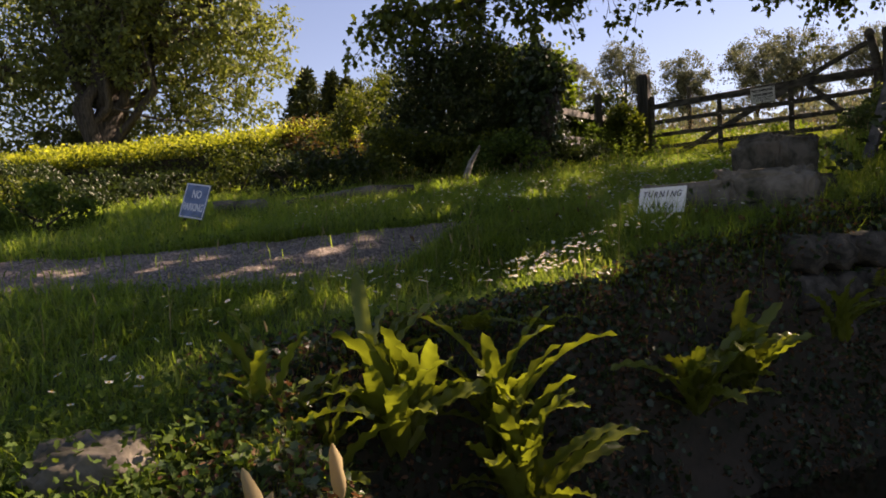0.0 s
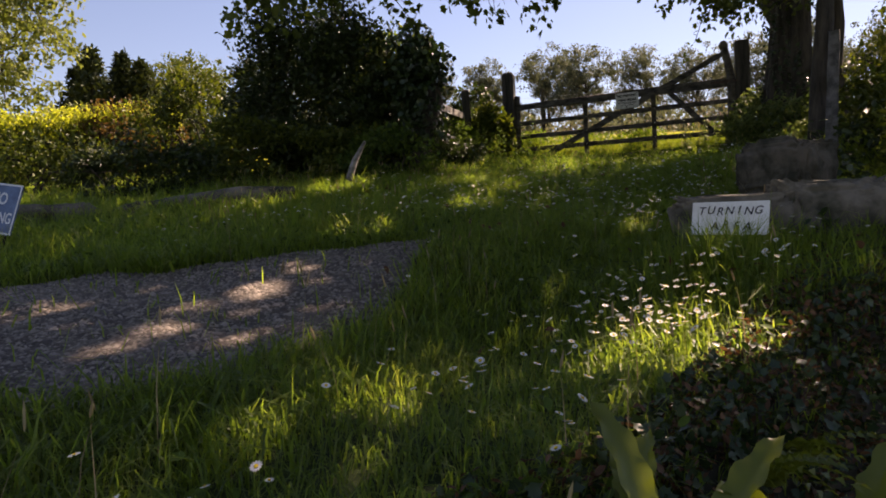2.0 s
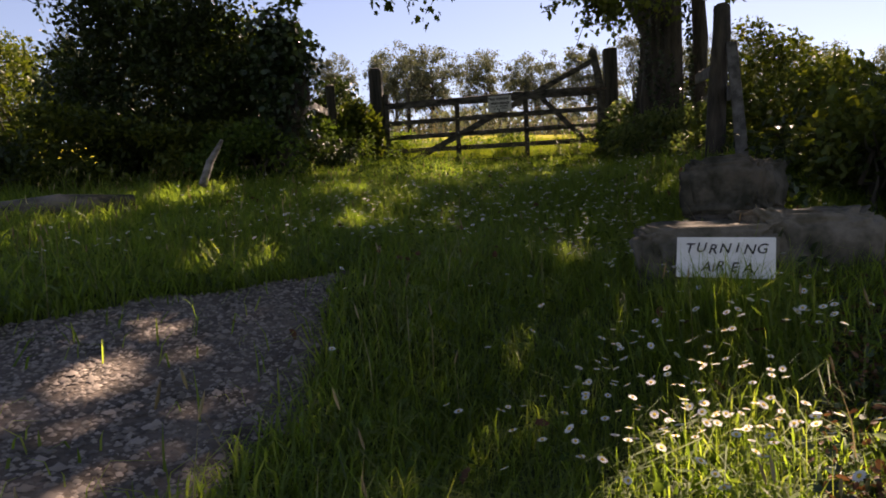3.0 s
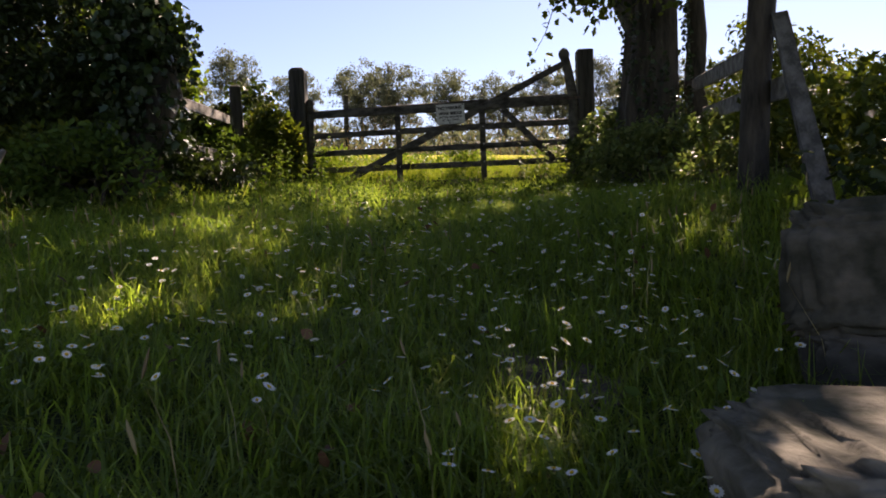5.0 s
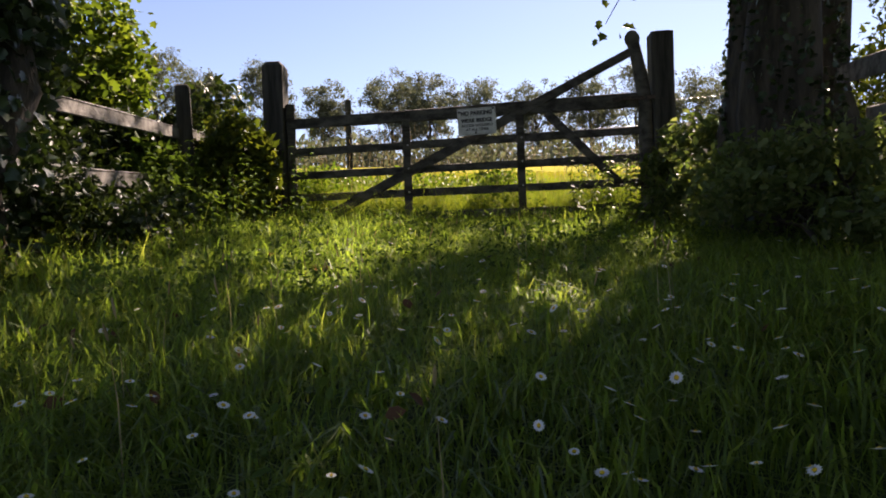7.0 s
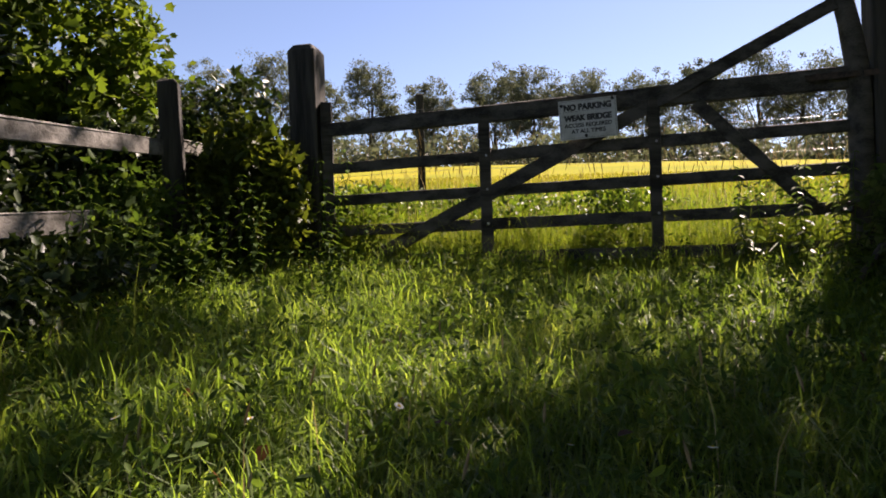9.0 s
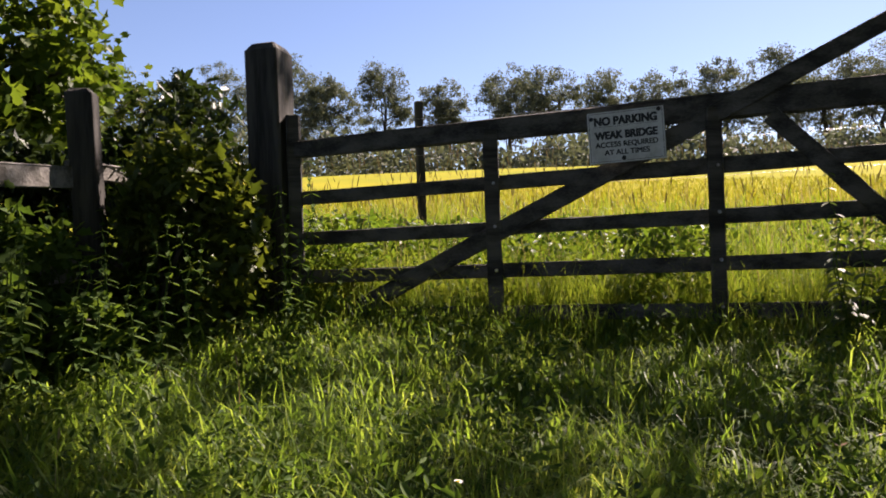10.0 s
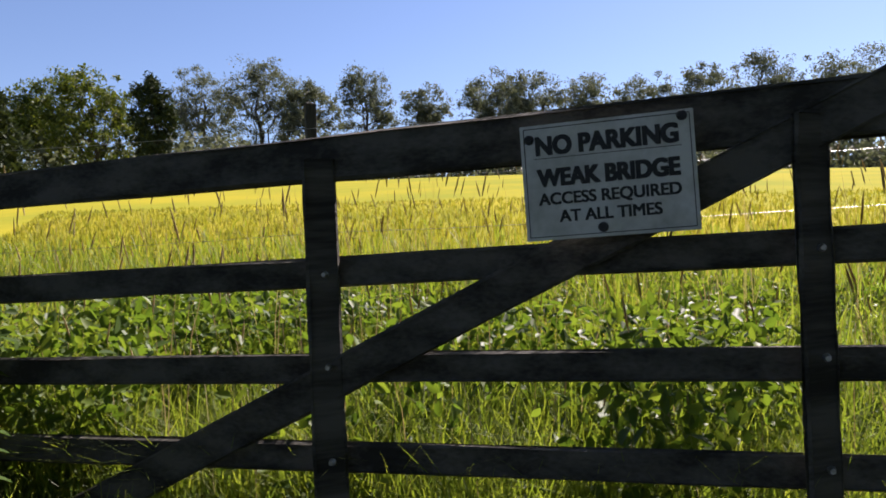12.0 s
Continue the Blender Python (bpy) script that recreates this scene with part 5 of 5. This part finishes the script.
def lawn():
    x, y, rng = spread_points(1150000, -7, 9.5, 0.4, 17.0, 81)
    d = from_lane(x, y)
    m, _ = bank(x, y)
    g = in_gravel(x, y)
    want = np.clip(1.15 - d * 0.22, 0.10, 1.0) * 0.9
    patch = wob(x, y, 2.2, 4.0) * 0.5 + wob(x, y, 6.0, 1.0) * 0.3
    bare = np.exp(-((x - 2.52) ** 2 / 0.025 + (y - 7.68) ** 2 / 0.10)) * 0.97
    ok = (rng.uniform(0, 1, len(x)) < want * (1 + 0.35 * patch) * (1 - bare)) & (m < 0.12 + 0.2 * rng.uniform(0, 1, len(x))) & ((g < 0) | (rng.uniform(0, 1, len(x)) < 0.02))
    ok &= (m < -0.02) | (rng.uniform(0, 1, len(x)) < 0.35)
    x, y, d, patch = x[ok], y[ok], d[ok], patch[ok]
    z = ground(x, y)
    h = (0.075 + 0.14 * rng.uniform(0, 1, len(x)) ** 2 + 0.07 * patch) * np.clip(0.85 + d * 0.12, 0.85, 1.5)
    h = h * (1 + 0.35 * np.exp(-((y - 13.8) / 1.4) ** 2))
    bare_edge = np.clip(0.45 - bank(x, y)[0] * 0.55, 0.4, 1.0)
    h = np.where(y < 5.2, h * bare_edge, h)
    h = np.maximum(h * 0.93, 0.05)
    tall = rng.uniform(0, 1, len(x)) < 0.010
    h[tall] *= rng.uniform(1.4, 2.1, tall.sum())
    w = (0.0040 + 0.0042 * rng.uniform(0, 1, len(x))) * np.clip(0.9 + d * 0.22, 0.9, 2.2)
    v, f = blades(x, y, z, h, w, rng, 1.1)
    tagged(put("grass", mesh_of("grass", v, f, GRASS)), "long lush dappled green grass on the slope", "grass", kind="stuff")
    return len(x)


lawn()


def weeds():
    """Broad leaves low in the turf."""
    x, y, rng = spread_points(34000, -4, 8, 2.5, 15.5, 82)
    m, _ = bank(x, y)
    ok = (m < -0.02) & (in_gravel(x, y) < 0) & (wob(x, y, 3.1, 7.0) + rng.uniform(-0.5, 0.5, len(x)) > 0.1)
    x, y = x[ok], y[ok]
    z = ground(x, y) + rng.uniform(0.01, 0.09, len(x))
    v, f = leaf_verts(np.stack([x, y, z], 1), 0.045, rng, -0.3, 0.6)
    tagged(put("clover", mesh_of("clover", v, f, NETTLE)), "clover and plantain leaves among the grass", "weeds", kind="stuff")


weeds()


def creepers():
    """Ivy over the bank stones and up the big tree's stems."""
    rng = np.random.default_rng(85)
    P = []
    for cx, cy, cz, sx, sy, sz, n in ((2.55, 6.22, 2.55, 0.42, 0.3, 0.2, 90), (3.42, 7.0, 2.82, 0.36, 0.28, 0.26, 160), (3.55, 6.25, 1.95, 0.42, 0.34, 0.62, 900)):
        e = rng.normal(size=(n, 3))
        e[:, 2] = np.abs(e[:, 2])
        e /= np.linalg.norm(e, axis=1)[:, None]
        p = np.array([cx, cy, cz]) + e * np.array([sx, sy, sz])
        P.append(p[wob(p[:, 0], p[:, 1], 7.0, 2.0) > -0.1])
    a, k = rng.uniform(0, 2 * np.pi, 3200), rng.uniform(0, 1, 3200) ** 1.5
    r = 0.40 - 0.06 * k
    P.append(np.stack([7.45 + np.cos(a) * r, 12.05 + np.sin(a) * (r + 0.12), 3.6 + 3.0 * k], 1)[np.sin(a * 3 + k * 7) > -0.3])
    v, f = leaf_verts(np.concatenate(P), 0.055, rng, 0.8, 0.95, True)
    tagged(put("climbing_ivy", mesh_of("climbing_ivy", v, f, IVY)), "dark ivy climbing over stones and tree stems", "ivy", kind="stuff")


creepers()


def tufts():
    """Longer grass at the foot of signs, stones and posts."""
    rng = np.random.default_rng(84)
    spots = [(1.90, 5.84, 0.12, 620, 0.36), (1.80, 5.80, 0.16, 420, 0.27), (2.12, 6.28, 0.2, 500, 0.27), (2.1, 5.9, 0.3, 500, 0.2), (2.6, 6.1, 0.35, 600, 0.22), (3.2, 6.85, 0.35, 600, 0.24), (-2.5, 8.35, 0.3, 500, 0.24), (-1.5, 10.35, 0.7, 900, 0.26), (-2.8, 10.2, 0.5, 700, 0.26), (5.2, 8.5, 0.4, 500, 0.28), (2.65, 7.9, 0.15, 160, 0.26), (1.9, 7.3, 0.12, 160, 0.26)]
    x = np.concatenate([rng.normal(a, s, n) for a, b, s, n, h in spots])
    y = np.concatenate([rng.normal(b, s, n) for a, b, s, n, h in spots])
    h = np.concatenate([rng.uniform(0.5, 1.15, n) * h for a, b, s, n, h in spots])
    k = np.linspace(-1.6, 3.2, 3600)
    gx_, gy_ = G0[0] + GU[0] * k + rng.normal(size=3600) * 0.12, G0[1] + GU[1] * k + rng.normal(size=3600) * 0.16
    x, y = np.concatenate([x, gx_ + 0.04]), np.concatenate([y, gy_])
    h = np.concatenate([h, rng.uniform(0.16, 0.36, 3600)])
    m, _ = bank(x, y)
    ok = m < 0.0
    x, y, h = x[ok], y[ok], h[ok]
    v, f = blades(x, y, ground(x, y), h, rng.uniform(0.004, 0.007, len(x)), rng, 0.7)
    tagged(put("grass_tufts", mesh_of("grass_tufts", v, f, GRASS)), "longer grass tufts around posts, signs and stones", "grass", kind="stuff")


tufts()


def seed_heads(name, xs, ys, rng, hlo, hhi, label, head=0.07):
    n = len(xs)
    zs = ground(xs, ys)
    h = rng.uniform(hlo, hhi, n)
    a = rng.uniform(0, 2 * np.pi, n)
    dx, dy = np.cos(a) * h * 0.14, np.sin(a) * h * 0.14
    V1, F1 = blades(xs, ys, zs, h, np.full(n, 0.0035), rng, 0.2)
    tip = V1.reshape(-1, 5, 3)[:, 4]
    lines = []
    for i in range(n):
        p = tip[i]
        d = np.array([dx[i], dy[i], h[i] * 0.5])
        d = d / np.linalg.norm(d) * head * rng.uniform(0.7, 1.3)
        lines.append((np.array([p, p + d * 0.3, p + d * 0.7, p + d]), np.array([0.0015, 0.004, 0.0035, 0.0006])))
    V2, Q2 = tubes(lines, 5, 0.2)
    v, f = join((V1, F1), (V2, [Q2]))
    tagged(put(name, mesh_of(name, v, f, SEED)), label, "grass", kind="stuff")


def tall_grasses():
    rng = np.random.default_rng(91)
    x, y = rng.uniform(-1.2, 5.5, 700), rng.uniform(3.2, 14.2, 700)
    m, _ = bank(x, y)
    ok = (m < -0.02) & (in_gravel(x, y) < -0.05) & (from_lane(x, y) > 0.45) & (wob(x, y, 1.7, 2.0) > -0.1)
    seed_heads("tall_grass", x[ok], y[ok], rng, 0.2, 0.38, "scattered tall grass stalks with seed heads", 0.05)
    k, d = rng.uniform(-2.5, 5.0, 700), rng.uniform(0.15, 3.2, 700) ** 1.3
    x, y = G0[0] + GU[0] * k - GN[0] * d, G0[1] + GU[1] * k - GN[1] * d
    seed_heads("tall_grass", x, y, rng, 0.45, 1.15, "tall meadow grasses in seed behind the gate", 0.10)


tall_grasses()


def foxtail(x, y, top, lean, seed):
    """One stalk of foxtail grass with a thick soft head."""
    z = float(ground(x, y))
    t = thing("foxtail_grass", x, y, z, "single foxtail grass stalk with pale soft head", "grass", "foxtails over the stream")
    tip = np.array([lean, 0.02, top - z])
    line = np.array([[0, 0, -0.03], tip * 0.4 + [0, 0, 0.02], tip])
    v, q = tubes([(line, np.array([0.003, 0.0025, 0.0018]))], 5)
    put("stalk", mesh_of("stalk", v, [q], GRASS, True), t)
    d = np.array([lean * 0.6, 0.0, 0.085])
    k = np.array([0, 0.12, 0.3, 0.5, 0.7, 0.88, 1.0])
    v, q = tubes([(tip + d * k[:, None], np.array([0.003, 0.009, 0.0115, 0.011, 0.0095, 0.006, 0.001]))], 9, 0.22, seed)
    put("seed_head", mesh_of("seed_head", v, [q], SEED, True), t, "pale soft seed head")


foxtail(0.60, 2.23, 1.97, -0.05, 1)
foxtail(0.69, 2.25, 2.00, -0.02, 2)
foxtail(0.40, 2.42, 1.86, 0.06, 3)


def meadow():
    rng = np.random.default_rng(95)
    n = 70000
    d = 0.15 + 15 * rng.uniform(0, 1, n) ** 2.0
    k = rng.uniform(-1, 1, n) * (3.6 + d * 0.85) + 0.7
    x, y = G0[0] + GU[0] * k - GN[0] * d, G0[1] + GU[1] * k - GN[1] * d
    z = ground(x, y)
    h = rng.uniform(0.16, 0.5, n) * np.clip(1.1 - d * 0.05, 0.4, 1.1)
    w = 0.006 + 0.0012 * d
    near = d < 4.6 + rng.normal(size=n) * 1.5
    v, f = blades(x[near], y[near], z[near], h[near], w[near], rng, 0.6)
    tagged(put("edge_grass", mesh_of("edge_grass", v, f, EDGE)), "lush green grass along the meadow's edge", "grass", kind="stuff")
    x, y, z, h, w = (a[~near] for a in (x, y, z, h * 0.5, w))
    v, f = blades(x, y, z, h, w, rng, 0.45)
    tagged(put("meadow_grass", mesh_of("meadow_grass", v, f, FIELD)), "sunlit yellow-green meadow grass behind the gate", "grass", kind="stuff")
    n = 44000
    d = 0.1 + 3.6 * rng.uniform(0, 1, n) ** 1.4
    k = rng.uniform(-2.2, 4.5, n)
    x, y = G0[0] + GU[0] * k - GN[0] * d, G0[1] + GU[1] * k - GN[1] * d
    ok = wob(x, y, 2.1, 9.0) + rng.uniform(-0.3, 0.3, n) - 0.12 * k + 0.1 > 0.1
    x, y, d = x[ok], y[ok], d[ok]
    z = ground(x, y) + rng.uniform(0.05, 0.68, len(x)) * np.clip(1.2 - 0.3 * d, 0.3, 1)
    v, f = leaf_verts(np.stack([x, y, z], 1), 0.06, rng, 0.2, 0.6)
    tagged(put("nettles", mesh_of("nettles", v, f, SUNLIT_WEED)), "nettles and docks along the meadow's edge", "nettles", kind="stuff")


meadow()


def nettle_plant(x, y, h, seed, mat=NETTLE):
    z = float(ground(x, y))
    t = thing("nettle", x, y, z, "tall stinging nettle with drooping paired leaves", "nettle", "nettles by the gate post")
    rng = np.random.default_rng(seed)
    top = np.array([rng.normal() * 0.08, rng.normal() * 0.08, h])
    line = bend([0, 0, 0], top, 8, 0, rng, 0.2)
    v, q = tubes([(line, np.linspace(0.006, 0.002, 8))], 5)
    put("stem", mesh_of("stem", v, [q], NETTLE, True), t)
    pts, dirs, size = [], [], []
    for i in range(11):
        k = 0.25 + 0.75 * i / 10
        p = np.array([np.interp(k * 7, np.arange(8), line[:, j]) for j in range(3)])
        for s in range(2):
            a = i * 1.57 + s * math.pi
            pts.append(p)
            dirs.append([math.cos(a), math.sin(a), -0.35])
            size.append(0.11 * (1.15 - 0.75 * k))
    pts, d, size = np.array(pts), np.array(dirs), np.array(size)
    d /= np.linalg.norm(d, axis=1)[:, None]
    s = np.cross(d, [0, 0, 1.0])
    L = size[:, None]
    prof = [(0.0, 0.0, 0), (0.3, 0.27, 0.02), (0.65, 0.18, 0.0), (1.0, 0.0, -0.12)]
    up = np.array([0, 0, 1.0])
    V = np.stack([pts + d * L * a + s * L * b + up * L * c for a, b, c in prof] + [pts + d * L * a - s * L * b + up * L * c for a, b, c in prof[1:3]], 1)
    i = np.arange(len(pts))[:, None] * 6
    put("foliage", mesh_of("foliage", V, [np.concatenate([i + np.array([[0, 1, 2, 3]]), i + np.array([[0, 3, 5, 4]])])], mat), t)


rn = random.Random(12)
for i_ in range(44):
    a_ = rn.uniform(-0.9, 0.55)
    p_ = G0 + GU * (-1.55 + a_) + GN * rn.uniform(0.12, 0.75)
    nettle_plant(p_[0], p_[1], rn.uniform(0.6, 1.35) * (1 - 0.35 * max(0, a_)), 400 + i_)
for i_ in range(40):
    p_ = np.array([rn.uniform(2.4, 3.7), rn.uniform(14.4, 15.7)])
    nettle_plant(p_[0], p_[1], rn.uniform(0.5, 0.95), 450 + i_)
for i_ in range(34):
    p_ = G0 + GU * rn.uniform(1.9, 3.4) + GN * rn.uniform(0.15, 0.9)
    nettle_plant(p_[0], p_[1], rn.uniform(0.5, 1.0), 480 + i_, SUNLIT_BRAMBLE)


def daisies():
    rng = np.random.default_rng(99)
    cl = [(1.2, 5.6, 0.3, 30), (1.15, 5.15, 0.24, 40), (0.35, 4.55, 0.3, 20), (1.75, 5.55, 0.35, 40), (0.9, 5.4, 0.45, 26), (2.3, 6.6, 0.5, 45), (1.3, 7.9, 0.5, 40), (2.3, 8.1, 0.45, 50), (2.7, 8.9, 0.6, 60), (1.9, 9.4, 0.6, 40), (3.5, 8.2, 0.4, 35), (3.3, 10.2, 0.8, 40), (0.9, 8.4, 0.6, 40), (1.0, 10.2, 0.8, 40), (4.2, 9.2, 0.7, 45), (-0.4, 3.9, 0.3, 8), (-0.4, 3.2, 0.3, 8), (2.2, 7.2, 0.3, 26), (-0.5, 8.0, 0.7, 30), (2.9, 7.6, 0.4, 30)]
    cl = [(a, b, s * 0.68, int(n * 1.5)) for a, b, s, n in cl]
    xs = np.concatenate([rng.normal(a, s, n) for a, b, s, n in cl] + [rng.uniform(0, 6, 110)])
    ys = np.concatenate([rng.normal(b, s, n) for a, b, s, n in cl] + [rng.uniform(6.5, 13.5, 110)])
    m, _ = bank(xs, ys)
    ok = (m < -0.06) & (in_gravel(xs, ys) < -0.05)
    xs, ys = xs[ok], ys[ok]
    n = len(xs)
    zs = ground(xs, ys)
    h = rng.uniform(0.13, 0.24, n)
    R = rng.uniform(0.0112, 0.0165, n)
    P = 12
    a = np.linspace(0, 2 * np.pi, P * 2, endpoint=False)
    rad = np.where(np.arange(P * 2) % 2 == 0, 1.0, 0.72)
    tilt = rng.normal(size=(n, 2)) * 0.3
    def ring(r, lift):
        X, Y = np.cos(a) * rad * r[:, None], np.sin(a) * rad * r[:, None]
        return np.stack([xs[:, None] + X, ys[:, None] + Y, (zs + h)[:, None] + lift + X * tilt[:, :1] + Y * tilt[:, 1:]], -1)
    outer, inner = ring(R, 0.002), ring(R * 0.3, 0.0)
    V = np.concatenate([outer, inner], 1).reshape(-1, 3)
    j = np.arange(P * 2)
    i = np.arange(n)[:, None, None] * (P * 4)
    Q = (i + np.stack([j, (j + 1) % (P * 2), P * 2 + (j + 1) % (P * 2), P * 2 + j], -1)[None]).reshape(-1, 4)
    o = mesh_of("daisies", V, [Q], PETAL)
    tagged(put("daisies", o), "scattered white daisies standing in the grass", "daisies", kind="stuff")
    mid = ring(R * 0.36, 0.0025)
    top = np.stack([xs, ys, zs + h + 0.006], 1)
    V = np.concatenate([mid[:, ::4], top[:, None]], 1).reshape(-1, 3)
    j = np.arange(6)
    T = (np.arange(n)[:, None, None] * 7 + np.stack([j, (j + 1) % 6, 0 * j + 6], -1)[None]).reshape(-1, 3)
    tagged(put("daisy_centres", mesh_of("daisy_centres", V, [T], YOLK)), "yellow daisy centres", "daisies", kind="stuff")
    v, f = blades(xs, ys, zs, h, np.full(n, 0.002), rng, 0.001)
    tagged(put("daisy_stalks", mesh_of("daisy_stalks", v, f, GRASS)), "thin green daisy stalks", "daisies", kind="stuff")


def broad_weeds():
    """Leafy plants standing among the grass before the gate and along the thickets."""
    rng = np.random.default_rng(83)
    cx, cy = rng.uniform(2.2, 7.6, 260), rng.uniform(11.5, 15.6, 260)
    side = (cx - 5.39) * 0.49 + (cy - 15.43) * 0.872
    ok = (side < -0.15) & (from_lane(cx, cy) > 0.25)
    cx, cy = cx[ok], cy[ok]
    pick = rng.integers(0, len(cx), 9000)
    x, y = cx[pick] + rng.normal(size=9000) * 0.07, cy[pick] + rng.normal(size=9000) * 0.07
    z = ground(x, y) + rng.uniform(0.03, 0.30, 9000) * rng.uniform(0.5, 1.2, len(cx))[pick]
    v, f = leaf_verts(np.stack([x, y, z], 1), 0.042, rng, -0.1, 0.45)
    tagged(put("cleavers", mesh_of("cleavers", v, f, NETTLE)), "goosegrass and small leafy weeds before the gate", "weeds", kind="stuff")


broad_weeds()
daisies()


def gravel():
    rng = np.random.default_rng(77)
    n = 120000
    x, y = rng.uniform(-7, 0.7, n), rng.uniform(3.0, 7.9, n)
    ok = (in_gravel(x, y) > -0.04) & (rng.uniform(0, 1, n) < np.clip(1.3 + x * 0.22, 0.12, 1))
    x, y = x[ok], y[ok]
    n = len(x)
    z = ground(x, y) + 0.012
    s = rng.uniform(0.005, 0.015, n) * np.where(rng.uniform(0, 1, n) < 0.05, 1.7, 1)
    base = np.array([[1, 0, 0], [0.3, 0.9, 0.1], [-0.8, 0.5, 0], [-0.7, -0.6, 0.1], [0.4, -0.85, 0], [0.1, 0.1, 0.65]])
    a = rng.uniform(0, 2 * np.pi, n)
    b = base[None] * rng.uniform(0.7, 1.3, (n, 6, 3)) * s[:, None, None]
    X = b[..., 0] * np.cos(a)[:, None] - b[..., 1] * np.sin(a)[:, None] + x[:, None]
    Y = b[..., 0] * np.sin(a)[:, None] + b[..., 1] * np.cos(a)[:, None] + y[:, None]
    V = np.stack([X, Y, b[..., 2] + z[:, None]], -1).reshape(-1, 3)
    j = np.arange(5)
    T = (np.arange(n)[:, None, None] * 6 + np.stack([j, (j + 1) % 5, 0 * j + 5], -1)[None]).reshape(-1, 3)
    tagged(put("gravel", mesh_of("gravel", V, [T], PEBBLE)), "loose pale stone chippings on the track", "gravel", kind="stuff")


gravel()
